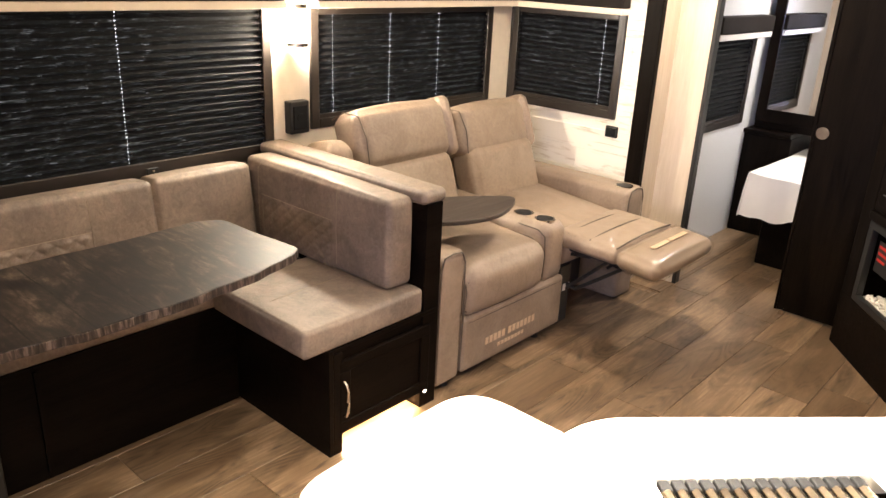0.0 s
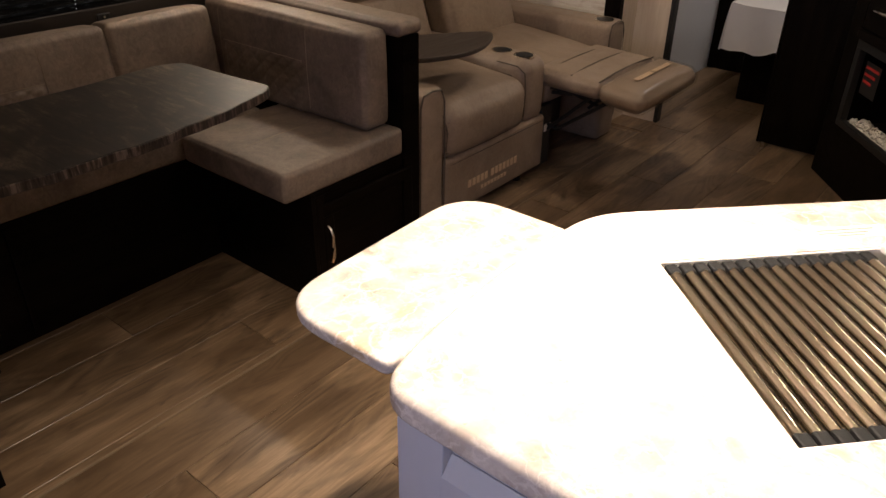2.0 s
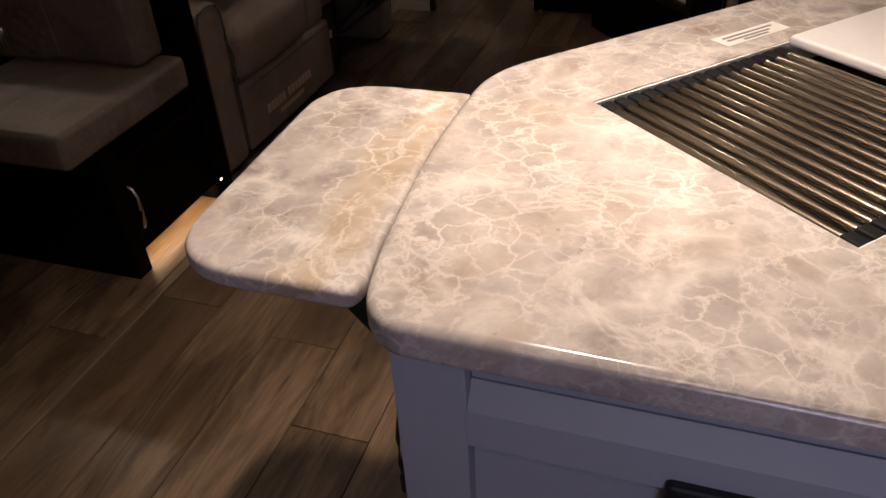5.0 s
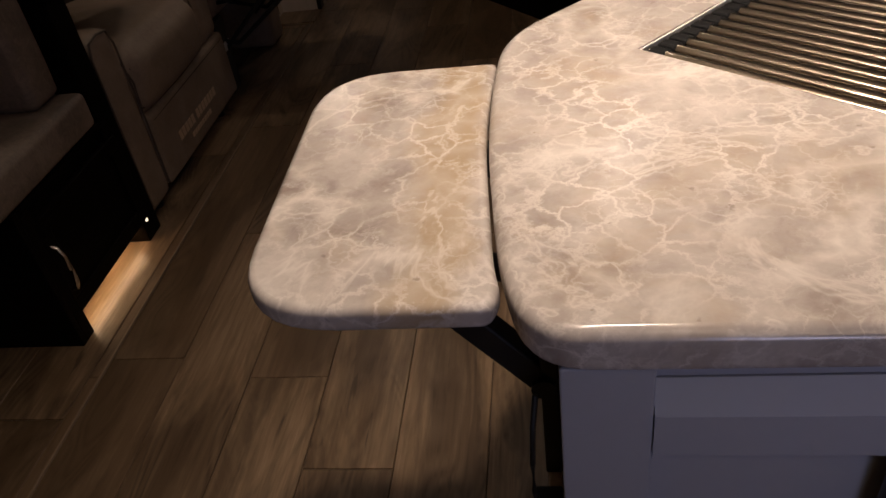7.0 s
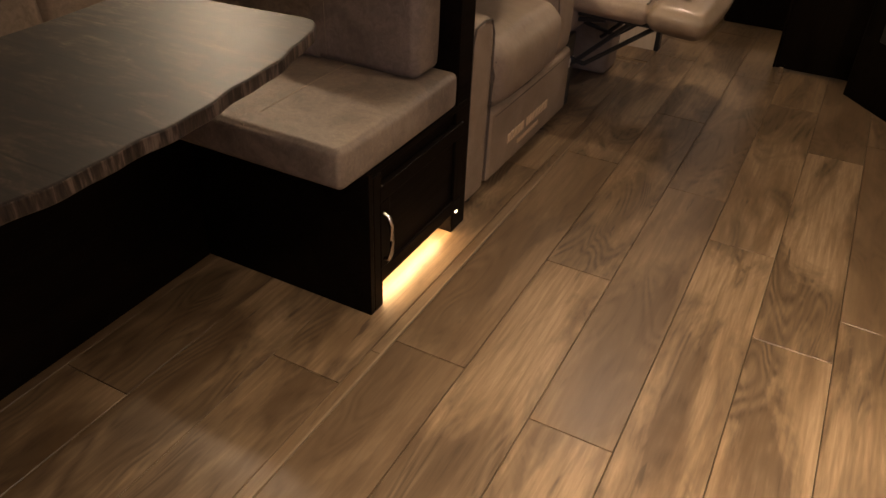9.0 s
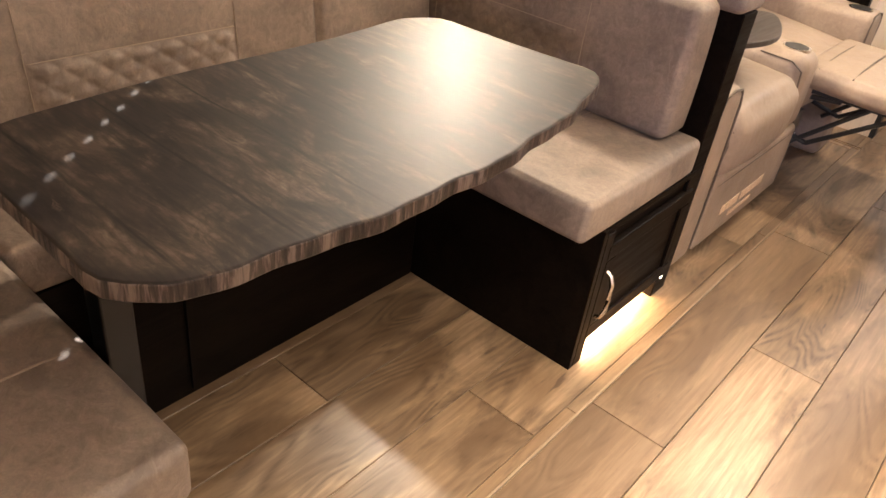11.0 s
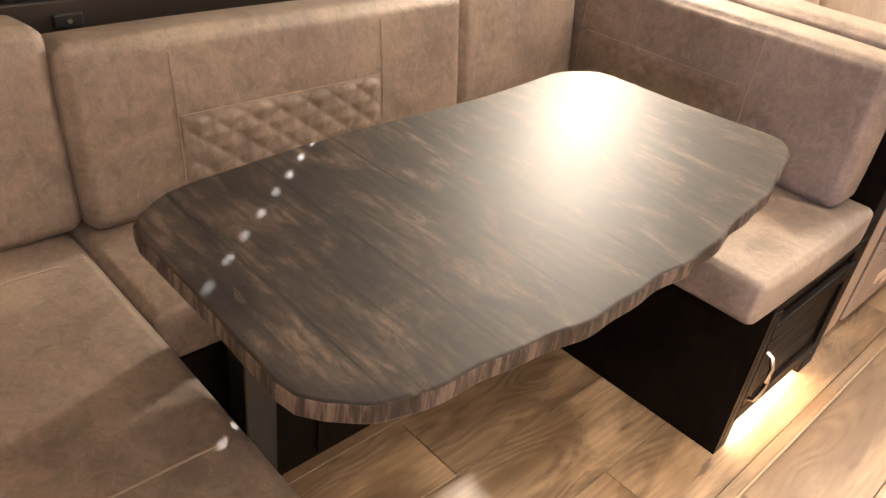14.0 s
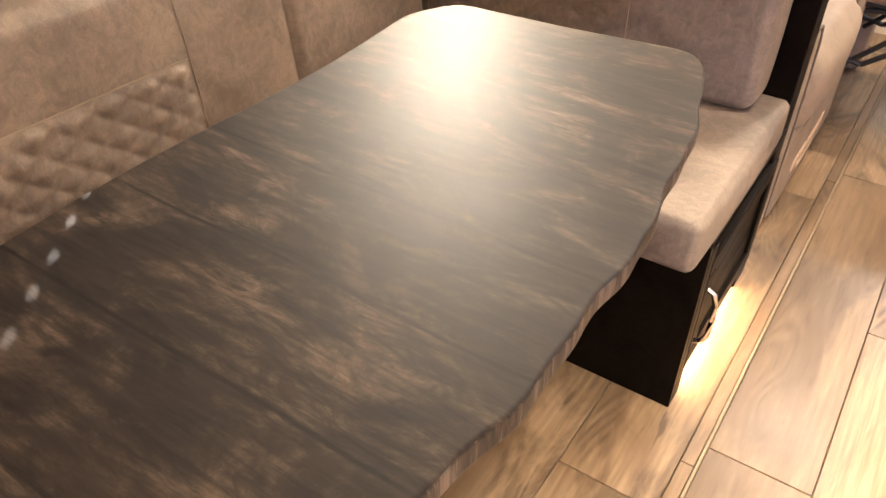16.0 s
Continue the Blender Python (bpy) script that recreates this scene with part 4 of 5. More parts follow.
        wing = pad("wing", -2.09 + back, cy + w / 2 + 0.012, 0.90 + drop, 0.2, 0.055, 0.27, -21, 0.024, 0.01)
        pts = [(-0.09, -0.11), (0.085, -0.11), (0.105, 0.0), (0.085, 0.1), (0.0, 0.135), (-0.09, 0.12)]
        m = pose(-2.10 + back, cy - w / 2 - 0.008, 0.895 + drop, 0, -21, 0)
        stitched([m @ Vector((x, 0.006, z)) for x, z in pts[1:]], head, 0.003, PIPING)
        part("back_shell", moved(cushion(0.07, w, 0.60, 0.03, 0.006), pose(-2.13 + back, cy, 0.60 + drop, 0, -18, 0)), SOFA, root, "", True)


def cup(parent, x, y, z):
    ring = part("cup_holder", cyl((x, y, z - 0.006), (x, y, z + 0.005), 0.047, 26), CHROME, parent, "chrome-rimmed cup holder")
    part("well", cyl((x, y, z + 0.002), (x, y, z + 0.0062), 0.039, 24), BLACK, ring)


sofa()

tray = thing("swivel_tray", "dark kidney-shaped swivel tray on the sofa arm", "tray table")
tray_pts = []
for i in range(48):
    a = 2 * math.pi * i / 48
    reach = 0.27 + 0.05 * max(0, math.sin(a)) ** 3
    tray_pts.append((-1.60 + 0.165 * math.cos(a) * (1 - 0.35 * max(0, math.sin(a)) ** 2) + 0.05 * math.sin(a), 2.60 + reach * math.sin(a)))
part("board", outline_slab(tray_pts, 0.672, 0.69, 0.004), TRAY, tray)
part("post", cyl((-1.56, 2.42, 0.595), (-1.56, 2.42, 0.672), 0.016, 16), BLACK_METAL, tray)

# ---- kitchen counter with drop leaf ----
counter_pts = rounded([(RIGHT - 0.002, 0.799), (-0.172, 0.799), (-0.196, 0.90), (-0.215, 1.12), (-0.205, 1.345), (0.27, 1.845), (0.312, 1.97), (0.312, 2.05), (RIGHT - 0.002, 2.05)], [0.0, 0.065, 0.15, 0.5, 0.07, 0.12, 0.12, 0, 0], 8)
SINK_A, SINK_B, SINK_C = Vector((-0.045, 1.27)), Vector((0.18, 1.515)), Vector((0.222, 0.99))
worktop = thing("worktop", "cream marble-look laminate worktop with rounded edge", "worktop")
slab = part("slab", outline_slab(counter_pts, COUNTER - 0.04, COUNTER, 0.012), MARBLE, worktop, "", "rim")
leaf_pts = rounded([(-0.425, 1.287), (-0.209, 1.287), (-0.217, 1.12), (-0.199, 0.90), (-0.192, 0.865), (-0.2, 0.843), (-0.412, 0.843)], [0.1, 0.01, 0.1, 0.05, 0.02, 0.01, 0.09], 8)
leaf = thing("drop_leaf", "raised marble-look drop leaf held by black folding brackets", "worktop leaf")
part("slab", outline_slab(leaf_pts, COUNTER - 0.034, COUNTER - 0.01, 0.008), MARBLE_LEAF, leaf, "", "rim")
for y in (0.93, 1.22):
    br = part("bracket", join(moved(box(-0.095, 0.095, -0.013, 0.013, -0.014, 0.014, 0.003), pose(-0.2235, y, 0.808, 0, 50, 0)), box(-0.168, -0.1505, y - 0.013, y + 0.013, 0.60, 0.874, 0.002), box(-0.34, -0.16, y - 0.013, y + 0.013, 0.867, 0.8805, 0.002)), BLACK_METAL, leaf, "black folding steel bracket")
    part("bolt", cyl((-0.165, y - 0.018, 0.735), (-0.165, y + 0.018, 0.735), 0.012, 12), BLACK_METAL, br)

cable = thing("power_cable", "thin black cable clipped to the cabinet side under the leaf", "cable")
part("wire", tube([(-0.172, 0.885, 0.76), (-0.176, 0.872, 0.73), (-0.178, 0.862, 0.69), (-0.178, 0.86, 0.65), (-0.174, 0.866, 0.60), (-0.172, 0.872, 0.50), (-0.172, 0.87, 0.36)], 0.003, 8), BLACK, cable)
part("clip", box(-0.18, -0.1505, 0.856, 0.88, 0.60, 0.632, 0.003), BLACK, cable)

cab = thing("sink_cabinet", "pale grey shaker cabinet under the marble-look worktop", "cabinet")
part("side_panel", join(box(-0.15, -0.13, 0.832, 1.33, 0.0, 0.874)), TAN_WOOD, cab, "pale oak side panel")
part("stile", box(-0.15, -0.08, 0.808, 0.8315, 0.0, 0.874, 0.002), CABINET, cab)
part("top_rail", box(-0.0795, RIGHT - 0.003, 0.826, 0.8315, 0.846, 0.874, 0.001), CABINET, cab)


def bevelled_rail(x0, x1, profile):
    """A rail along x with the given section in y and z."""
    bm = bmesh.new()
    ends = [[bm.verts.new((x, y, z)) for y, z in profile] for x in (x0, x1)]
    k = len(profile)
    for i in range(k):
        bm.faces.new((ends[0][i], ends[0][(i + 1) % k], ends[1][(i + 1) % k], ends[1][i]))
    bm.faces.new(ends[0][::-1])
    bm.faces.new(ends[1])
    bmesh.ops.recalc_face_normals(bm, faces=bm.faces[:])
    return bm


part("bevelled_rail", bevelled_rail(-0.0795, RIGHT - 0.003, ((0.8315, 0.845), (0.825, 0.845), (0.806, 0.822), (0.806, 0.776), (0.8315, 0.776))), CABINET, cab)
for x0, x1 in ((-0.0795, 0.42), (0.426, 0.94)):
    d = part("door", box(x0, x1 - 0.06, 0.826, 0.8315, 0.15, 0.771), CABINET, cab, "recessed panel door")
    part("stile", box(x1 - 0.0595, x1, 0.812, 0.8315, 0.09, 0.775, 0.003), CABINET, d)
    part("rail", box(x0, x1 - 0.06, 0.812, 0.8315, 0.09, 0.1495, 0.003), CABINET, d)
    part("handle", tube([(x1 - 0.03, 0.812, 0.55), (x1 - 0.03, 0.785, 0.56), (x1 - 0.03, 0.785, 0.68), (x1 - 0.03, 0.812, 0.69)], 0.006, 10), BLACK_METAL, d, "black handle", True)
vent = part("black_panel", box(0.098, 0.398, 0.796, 0.8115, 0.551, 0.791, 0.006, 3), BLACK, cab, "black plastic panel with a small white light")
part("indicator", cyl((0.173, 0.7965, 0.751), (0.173, 0.793, 0.751), 0.004, 12), WHITE, vent)
part("toe_board", box(-0.1, RIGHT - 0.003, 0.86, 0.88, 0.0, 0.09), BLACK, cab)
side_door = part("door", box(-0.166, -0.1505, 0.90, 1.31, 0.12, 0.60, 0.003), TAN_WOOD, cab, "pale oak side door")
for z in (0.2, 0.5):
    part("hinge", box(-0.174, -0.166, 0.875, 0.905, z - 0.02, z + 0.02, 0.003), BLACK_METAL, side_door, "black hinge")
diag = Vector((0.475, 0.5)).normalized()
part("angled_panel", moved(box(0.0, 0.66, 0.0, 0.02, 0.0, 0.874, 0.002), pose(-0.143, 1.325, 0, 0, 0, math.degrees(math.atan2(diag.y, diag.x)))), TAN_WOOD, cab, "pale oak angled panel")


def sink():
    u = (SINK_B - SINK_A).normalized()
    ang = math.degrees(math.atan2(u.y, u.x))
    m = pose(SINK_A.x, SINK_A.y, COUNTER, 0, 0, ang)
    # u: along the far rim, -v: towards the cook
    root = thing("corner_sink", "white composite corner sink set in the worktop", "sink", m)
    L, W = 0.66, 0.385
    # the opening goes through the worktop; a steel bowl hangs below it
    cutter = link("cutter", box(0.0, L, -W, 0.0, -0.1, 0.1), STEEL)
    cutter.matrix_world = m
    mod = slab.modifiers.new("opening", "BOOLEAN")
    mod.object, mod.operation, mod.solver = cutter, "DIFFERENCE", "EXACT"
    bpy.context.view_layer.update()
    cut = bpy.data.meshes.new_from_object(slab.evaluated_get(bpy.context.evaluated_depsgraph_get()))
    slab.modifiers.clear()
    slab.data = cut
    bpy.data.objects.remove(cutter)
    part("opening_edge", join(box(-0.0015, L, -0.003, 0.0015, -0.04, -0.002), box(-0.0015, 0.0015, -W, -0.003, -0.04, -0.002), box(-0.0015, L, -W - 0.0015, -W + 0.003, -0.04, -0.002)), WHITE, root, "white edge of the worktop opening")
    part("bowl", join(box(-0.008, 0.0, -W, 0.0, -0.22, -0.041), box(L, L + 0.008, -W, 0.0, -0.22, -0.041), box(-0.008, L + 0.008, 0.0, 0.008, -0.22, -0.041), box(-0.008, L + 0.008, -W - 0.008, -W, -0.22, -0.041), box(-0.008, L + 0.008, -W - 0.008, 0.008, -0.228, -0.22)), STEEL, root, "deep stainless steel bowl")
    rack = thing("drying_rack", "roll-up steel rod drying rack with black silicone ends over the sink", "dish rack", m)
    k = 15
    step = 0.336 / k
    for i in range(k):
        x = 0.006 + step * (i + 0.5)
        bar = cyl((x, -W + 0.006, 0.0), (x, -0.006, 0.0), 0.0092, 24)
        for vert in bar.verts:  # flattened rods
            vert.co.z = vert.co.z * 0.6 - 0.009
        rod = part("rod", bar, STEEL, rack, "", True)
        for y0 in (-0.03, -W + 0.002):
            part("end_cap", box(x - 0.44 * step, x + 0.44 * step, y0, y0 + 0.026, -0.024, -0.003, 0.004), RUBBER, rod, "black silicone end cap")
    cover = thing("sink_cover", "white cutting-board cover over half the sink", "sink cover", m)
    part("board", box(0.355, L - 0.004, -W + 0.004, -0.004, -0.006, 0.010, 0.005, 3), WHITE, cover)
    label = thing("paper_label", "small white printed label stuck on the worktop", "label", m)
    part("paper", box(0.27, 0.40, 0.03, 0.065, 0.0004, 0.0012), PAPER, label)
    for z, a, b in ((0.055, 0.285, 0.385), (0.045, 0.285, 0.37), (0.037, 0.31, 0.36)):
        part("print_line", box(a, b, z - 0.0022, z + 0.0022, 0.0013, 0.0017), INK, label)


sink()


def gas_range():
    root = thing("gas_range", "black gas range with blue-lit control knobs", "stove")
    part("body", box(0.33, RIGHT - 0.004, 2.056, 2.60, 0.0, 0.90, 0.006), BLACK, root)
    part("glass_top", box(0.335, RIGHT - 0.01, 2.06, 2.596, 0.901, 0.912, 0.003), DARK_GLASS, root)
    part("oven_door", box(0.305, 0.329, 2.07, 2.59, 0.20, 0.74, 0.006), DARK_GLASS, root)
    part("door_handle", tube([(0.305, 2.12, 0.70), (0.27, 2.12, 0.70), (0.27, 2.54, 0.70), (0.305, 2.54, 0.70)], 0.009, 10), STEEL, root, "steel bar handle", True)
    part("control_panel", box(0.30, 0.329, 2.06, 2.596, 0.76, 0.895, 0.006), BLACK, root)
    for i in range(5):
        y = 2.12 + 0.105 * i
        knob = part("knob", cyl((0.30, y, 0.83), (0.262, y, 0.83), 0.025, 20, 0.021), STEEL, root, "steel control knob", True)
        part("led_ring", cyl((0.2995, y, 0.83), (0.297, y, 0.83), 0.033, 24), LIT_BLUE, knob, "glowing blue ring")


gas_range()


def fridge():
    root = thing("refrigerator", "refrigerator with pale board front and black cross braces", "fridge")
    part("body", box(0.17, RIGHT - 0.004, 2.62, 3.36, 0.0, 1.75, 0.004), BLACK, root)
    for k in range(6):
        y0 = 2.635 + 0.119 * k
        part("board", box(0.15, 0.169, y0, y0 + 0.116, 0.06, 1.70, 0.003), TAN_WOOD, root, "pale oak board")
    for a, b in (((2.64, 0.1), (3.34, 0.85)), ((3.34, 0.1), (2.64, 0.85))):
        d = Vector((0, b[0] - a[0], b[1] - a[1]))
        m = pose(0.145, (a[0] + b[0]) / 2, (a[1] + b[1]) / 2, math.degrees(math.atan2(d.z, d.y)), 0, 0)
        part("brace", moved(box(-0.006, 0.004, -d.length / 2, d.length / 2, -0.03, 0.03, 0.002), m), BLACK_METAL, root, "black diagonal brace")
    for y in (2.655, 3.325):
        for z in (0.12, 0.25, 0.4, 0.55, 0.7):
            part("screw", cyl((0.152, y, z), (0.146, y, z), 0.007, 10), BLACK_METAL, root)


fridge()


# ---- entertainment corner with fireplace ----
def entertainment():
    """Stands at an angle across the corner; local x runs along its front."""
    a, b = Vector((-0.43, 4.09)), Vector((0.10, 3.42))
    d = b - a
    m = pose(a.x, a.y, 0, 0, 0, math.degrees(math.atan2(d.y, d.x)))
    L = d.length
    root = thing("entertainment_centre", "dark espresso corner cabinet with an electric fireplace", "cabinet", m)
    part("plinth", box(0.0, L, 0.0, 0.42, 0.0, 0.27, 0.003), ESPRESSO_X, root)
    part("left_stile", box(0.0, 0.10, 0.0, 0.42, 0.27, 2.0, 0.003), ESPRESSO, root)
    part("right_stile", box(L - 0.10, L, 0.0, 0.42, 0.27, 2.0, 0.003), ESPRESSO, root)
    part("mantel", box(0.10, L - 0.10, -0.012, 0.42, 0.66, 0.70, 0.004), ESPRESSO_X, root)
    for i in range(2):
        x0 = 0.105 + i * (L - 0.21) / 2
        x1 = x0 + (L - 0.21) / 2 - 0.005
        dr = part("drawer", join(box(x0, x1, 0.0, 0.02, 0.705, 0.90, 0.004), box(x0 + 0.03, x1 - 0.03, -0.006, 0.0, 0.735, 0.87, 0.002)), ESPRESSO_X, root, "drawer front")
        part("handle", tube([((x0 + x1) / 2 - 0.05, -0.006, 0.80), ((x0 + x1) / 2 - 0.045, -0.03, 0.80), ((x0 + x1) / 2 + 0.045, -0.03, 0.80), ((x0 + x1) / 2 + 0.05, -0.006, 0.80)], 0.006, 10), CHROME, dr, "brushed nickel handle", True)
    part("drawer_case", box(0.10, L - 0.10, 0.021, 0.42, 0.70, 0.91), ESPRESSO_X, root)
    part("back_panel", box(0.10, L - 0.10, 0.40, 0.42, 0.27, 0.66), BLACK, root)
    part("upper_panel", box(0.10, L - 0.10, 0.30, 0.42, 0.91, 2.0), ESPRESSO_X, root)
    fire = part("fireplace", join(box(0.10, L - 0.10, 0.0, 0.03, 0.27, 0.30, 0.003), box(0.10, L - 0.10, 0.0, 0.03, 0.62, 0.66, 0.003), box(0.10, 0.14, 0.0, 0.03, 0.30, 0.62, 0.003), box(L - 0.14, L - 0.10, 0.0, 0.03, 0.30, 0.62, 0.003)), BLACK, root, "black electric fireplace frame")
    bm = bmesh.new()
    rng = random.Random(4)
    for i in range(260):
        x, y = 0.15 + (L - 0.30) * rng.random(), 0.035 + 0.07 * rng.random()
        s = 0.006 + 0.006 * rng.random()
        bmesh.ops.create_icosphere(bm, subdivisions=1, radius=s, matrix=pose(x, y, 0.302 + 0.004 * rng.random(), rng.random() * 180, rng.random() * 180, 0))
    tagged(part("crushed_glass", bm, CRYSTAL, fire, "bed of clear crushed glass"), kind="stuff")
    part("ember_bed", box(0.14, L - 0.14, 0.03, 0.12, 0.27, 0.298), CRYSTAL, fire)
    st = part("sticker", box(0.17, 0.30, 0.028, 0.0295, 0.44, 0.58), BLACK, fire, "black and red printed sticker")
    for i in range(3):
        part("print_line", box(0.18, 0.29 - 0.02 * i, 0.0265, 0.0278, 0.55 - 0.03 * i, 0.562 - 0.03 * i), RED, st)
    tv = thing("television", "black flat television in the corner cabinet", "television", m)
    part("screen", box(0.12, L - 0.12, 0.20, 0.235, 1.0, 1.5, 0.006), DARK_GLASS, tv)
    part("bezel", join(box(0.11, L - 0.11, 0.236, 0.27, 0.985, 1.515, 0.006), box(L / 2 - 0.12, L / 2 + 0.12, 0.2, 0.28, 0.911, 0.985, 0.006)), BLACK, tv)


entertainment()

# ---- bedroom ----
slider = thing("bedroom_door", "dark espresso sliding bedroom door, half open", "door")
part("panel", box(-0.74, -0.40, 4.235, 4.27, 0.012, 2.0, 0.003), ESPRESSO, slider)
part("edge", box(-0.752, -0.7405, 4.23, 4.275, 0.012, 2.0, 0.002), ESPRESSO, slider)
pull = part("flush_pull", join(cyl((-0.705, 4.235, 0.955), (-0.705, 4.2315, 0.955), 0.03, 28), cyl((-0.705, 4.2315, 0.955), (-0.705, 4.2295, 0.955), 0.026, 28)), CHROME, slider, "round brushed nickel flush pull")
part("floor_guide", box(-0.72, -0.70, 4.20, 4.234, 0.0, 0.03, 0.003), CHROME, slider, "small nickel floor guide")
structure("wall_partition_right", box(-0.44, RIGHT, 4.285, 4.32, 0.0, CEIL), LINEN, "pale linen-look bedroom partition", "wall")

wardrobe = thing("bedside_wardrobe", "dark espresso bedside cabinet with mirrored upper door", "wardrobe")
part("lower_body", box(MAIN + 0.002, -1.19, 5.40, 6.20, 0.0, 0.68, 0.004), ESPRESSO, wardrobe)
part("counter", box(MAIN + 0.002, -1.19, 5.37, 6.20, 0.68, 0.71, 0.006), ESPRESSO_X, wardrobe)
part("upper_body", box(MAIN + 0.03, -1.02, 5.47, 6.10, 0.71, 2.0, 0.004), ESPRESSO, wardrobe)
mirror_door = part("door", join(box(MAIN + 0.035, MAIN + 0.10, 5.445, 5.469, 0.76, 1.95, 0.003), box(-1.10, -1.03, 5.445, 5.469, 0.76, 1.95, 0.003), box(MAIN + 0.10, -1.10, 5.445, 5.469, 0.76, 0.84, 0.003), box(MAIN + 0.10, -1.10, 5.445, 5.469, 1.87, 1.95, 0.003)), ESPRESSO, wardrobe, "framed mirror door")
part("mirror", box(MAIN + 0.10, -1.10, 5.456, 5.466, 0.84, 1.87), MIRROR, mirror_door, "mirror")
part("handle", tube([(-1.065, 5.445, 1.24), (-1.065, 5.422, 1.25), (-1.065, 5.422, 1.34), (-1.065, 5.445, 1.35)], 0.006, 10), CHROME, mirror_door, "brushed nickel handle", True)

bed = thing("bed", "queen bed with white linen on a dark base", "bed")
part("base", box(-1.10, 0.34, 4.86, 6.5, 0.0, 0.30, 0.01), ESPRESSO_X, bed)
part("mattress", moved(cushion(1.42, 1.66, 0.24, 0.07, 0.02), pose(-0.39, 5.64, 0.43)), SHEET, bed, "", True)


def spread():
    """A white cover that hangs over the sides with soft folds."""
    bm = bmesh.new()
    nx, ny = 60, 60
    grid = []
    for i in range(nx + 1):
        row = []
        for j in range(ny + 1):
            u, v = -1 + 2 * i / nx, -1 + 2 * j / ny
            ex, ey = max(0, abs(u) - 0.8) / 0.2, max(0, -v - 0.8) / 0.2
            e = min(1.0, max(ex, ey))
            x = -0.39 + 0.79 * math.copysign(min(1, abs(u) / 0.8), u) + math.copysign(-0.03 * e + 0.035 * e * noise.noise((9 * v, 2, 1)), u) * (abs(u) > 0.8)
            y = 5.62 + 0.90 * max(-1, v / 0.8 if v < 0 else v) + (0.03 * e + 0.04 * e * noise.noise((9 * u, 5, 3))) * (v < -0.8)
            z = 0.575 - 0.26 * e ** 1.5 + 0.02 * noise.noise((4 * u, 4 * v, 0)) + 0.045 * e * noise.noise((7 * u, 7 * v, 4))
            row.append(bm.verts.new((x, y, z)))
        grid.append(row)
    for i in range(nx):
        for j in range(ny):
            bm.faces.new((grid[i][j], grid[i + 1][j], grid[i + 1][j + 1], grid[i][j + 1]))
    return bm


tagged(link("bedspread", spread(), SHEET, smooth=True), "rumpled white bedspread hanging over the bed's edges", "bedspread")
bed_shade = thing("window_valance", "dark padded valance with white trim over the bedroom window", "valance")
part("padded_board", box(MAIN, MAIN + 0.085, 4.56, 5.34, 1.335, 1.43, 0.006), QUILT, bed_shade)
part("lower_trim", box(MAIN, MAIN + 0.08, 4.56, 5.34, 1.30, 1.333, 0.003), WHITE, bed_shade, "white lower trim")

# ---- slide-out floor lip ----
structure("trim_floor_lip", box(LIP - 0.006, LIP, 0.0, SLIDE_END, -0.008, 0.004, 0.001), LIP_TRIM, "thin pale edge strip of the slide-out floor", "trim")

structure("trim_floor_lip_end", box(MAIN, LIP, SLIDE_END + 0.001, SLIDE_END + 0.01, -0.008, 0.004, 0.001), LIP_TRIM, "pale end strip of the slide-out floor", "trim")

# ---- floor planks ----
W_PLANK, L_PLANK = 0.196, 1.22
JOINTS = {(-1.10, 0): 2.217, (-0.90, 0): 1.62, (-0.71, 0): 1.36, (-1.51, 1): 1.498, (-1.89, 1): 1.228}  # known end joints


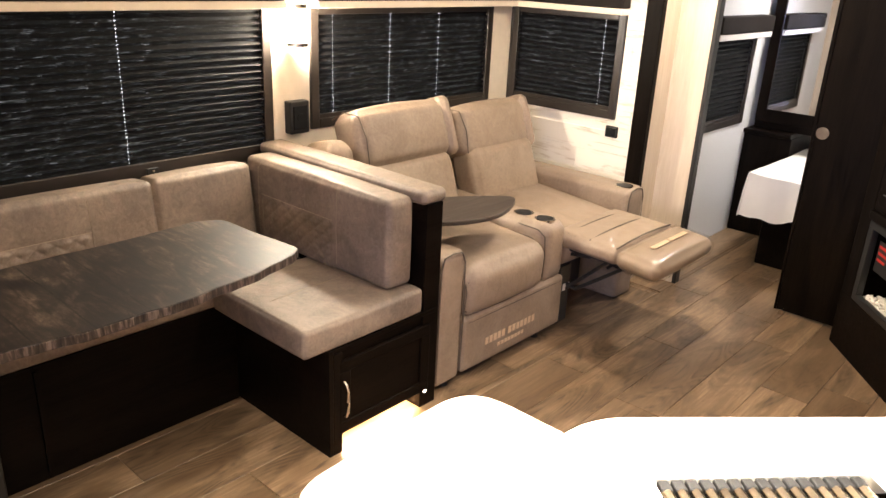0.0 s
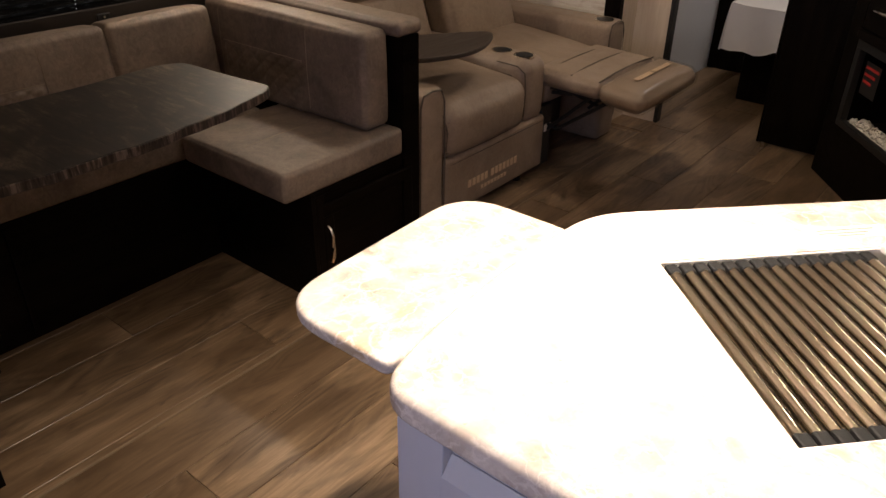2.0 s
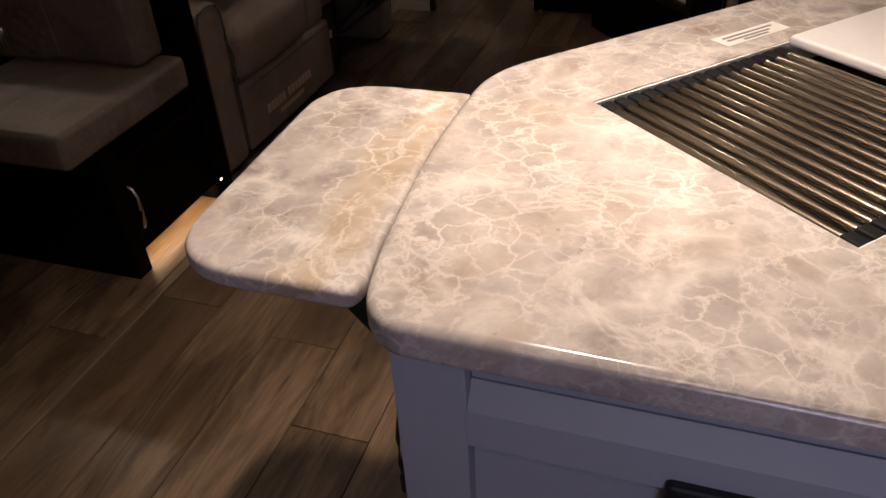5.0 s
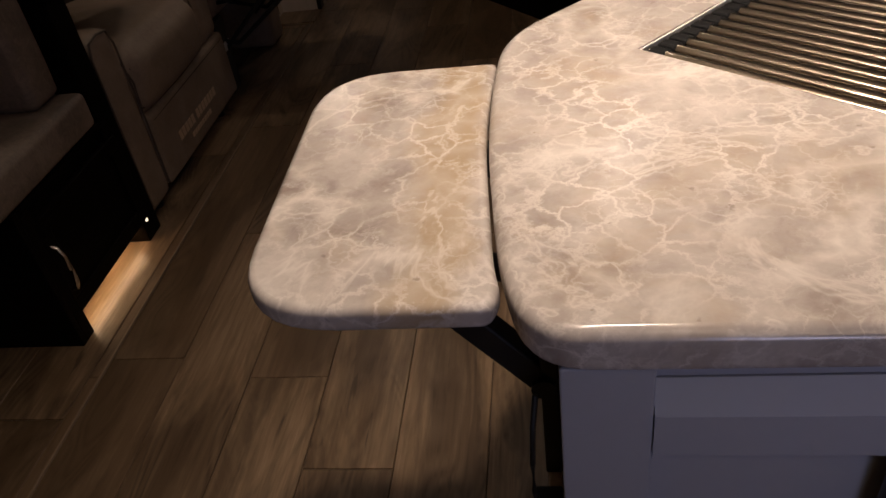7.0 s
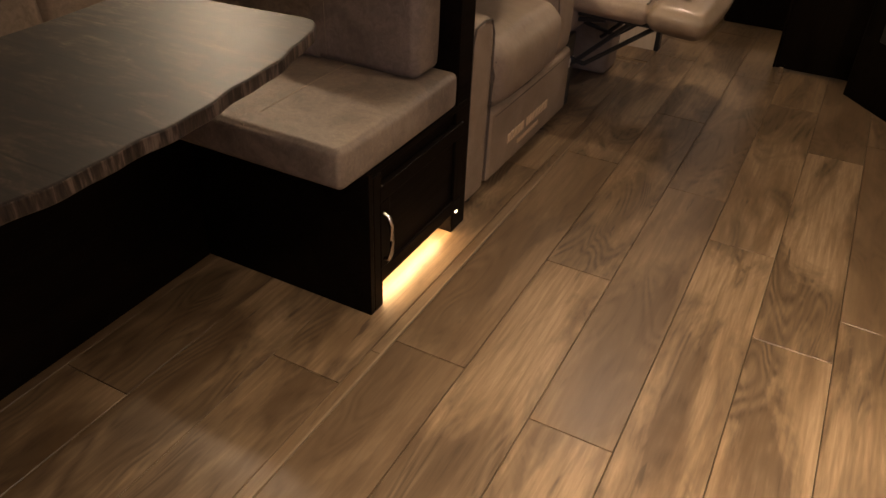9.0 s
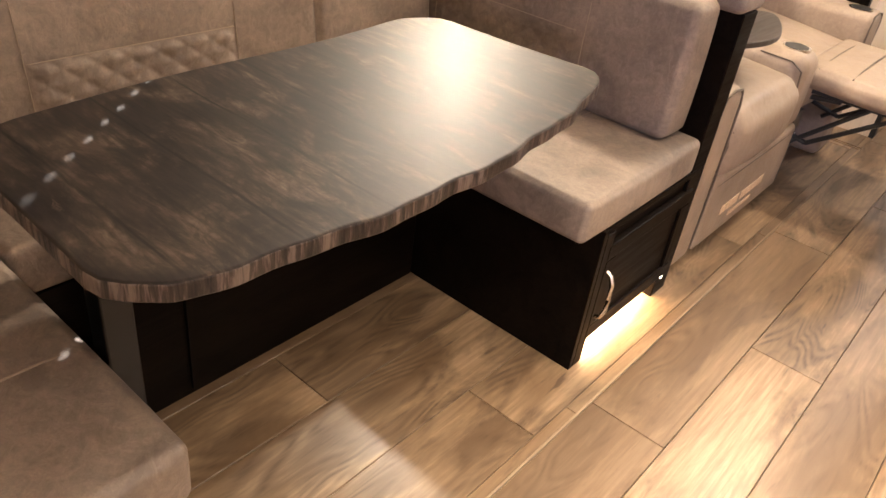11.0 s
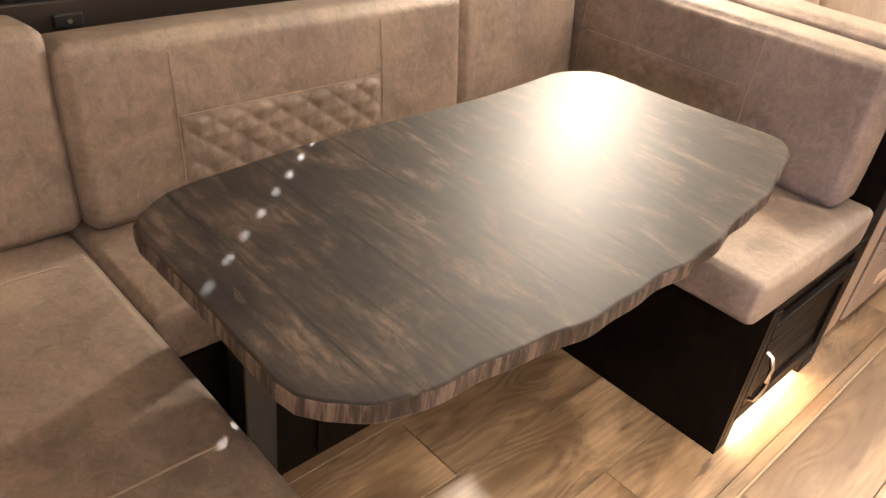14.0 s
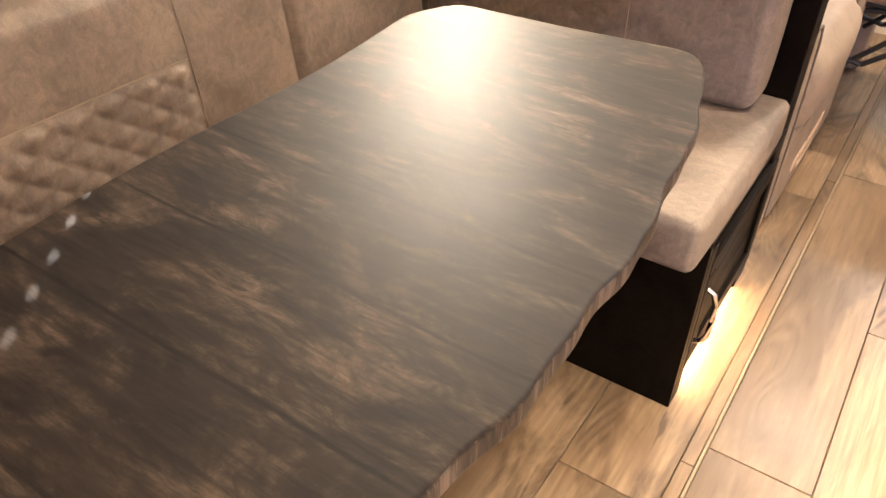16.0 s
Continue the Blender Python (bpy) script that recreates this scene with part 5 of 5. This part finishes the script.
def lay(x_from, x_to, y_from, y_to, z, first=None, bay=0):
    """Rows of planks along y; the first row may be a narrow rip."""
    rng = random.Random(11 + bay)
    meshes = {}
    x, x2 = x_from, first if first else x_from + W_PLANK
    while x < x_to - 0.01:
        x2 = min(x2, x_to)
        known = [v for (kx, kb), v in JOINTS.items() if kb == bay and abs(kx - x) < 0.03]
        y = known[0] if known else y_from + L_PLANK * rng.random()
        while y > y_from:
            y -= L_PLANK
        while y < y_to - 0.01:
            y2 = min(y + L_PLANK, y_to)
            y1 = max(y, y_from)
            key = (round(x2 - x, 3), round(y2 - y1, 3))
            if key not in meshes:
                w, l = (x2 - x) / 2 - 0.0008, (y2 - y1) / 2 - 0.0008
                bm = box(-w, w, -l, l, -0.008, 0.0)
                top = [e for e in bm.edges if all(v.co.z > -0.001 for v in e.verts)]
                bmesh.ops.bevel(bm, geom=top, offset=0.0014, segments=1, affect="EDGES")
                me = bpy.data.meshes.new("plank")
                bm.to_mesh(me)
                bm.free()
                me.materials.append(FLOORING)
                meshes[key] = me
            ob = new("plank", meshes[key])
            ob.location = ((x + x2) / 2, (y1 + y2) / 2, z + 0.0004 * (rng.random() - 0.5))
            ob.parent = floor
            y = y2
        x, x2 = x2, x2 + W_PLANK


lay(LIP, RIGHT, REAR, 6.2, 0.0)
lay(MAIN, LIP, SLIDE_END + 0.03, 6.2, 0.0, bay=2)
lay(MAIN, LIP, REAR, -0.21, 0.0, bay=3)
lay(-2.10, LIP - 0.006, 0.0, SLIDE_END, 0.0, -1.905, 1)

# ---- boards of the slide-out's end wall ----
end_wall = bpy.data.objects["wall_slide_end"]
brng = random.Random(5)
z = 0.0
while z < 1.43:
    z2 = min(z + 0.118, 1.43)
    x = WALL
    while x < MAIN - 0.07:
        x2 = min(x + 0.5 + 0.5 * brng.random(), MAIN - 0.06)
        spans = [(x, x2)]
        if z2 > WINDOW_3[2] - 0.05:
            spans = [s for s in ((x, min(x2, WINDOW_3[0] - 0.046)), (max(x, WINDOW_3[1] + 0.046), x2)) if s[1] - s[0] > 0.01]
        for a, b in spans:
            ob = link("board", box(a + 0.0008, b - 0.0008, SLIDE_END - 0.006, SLIDE_END, z + 0.001, z2 - 0.001, 0.0012, 1), WHITEWASH)
            ob.parent = end_wall
        x = x2
    z = z2
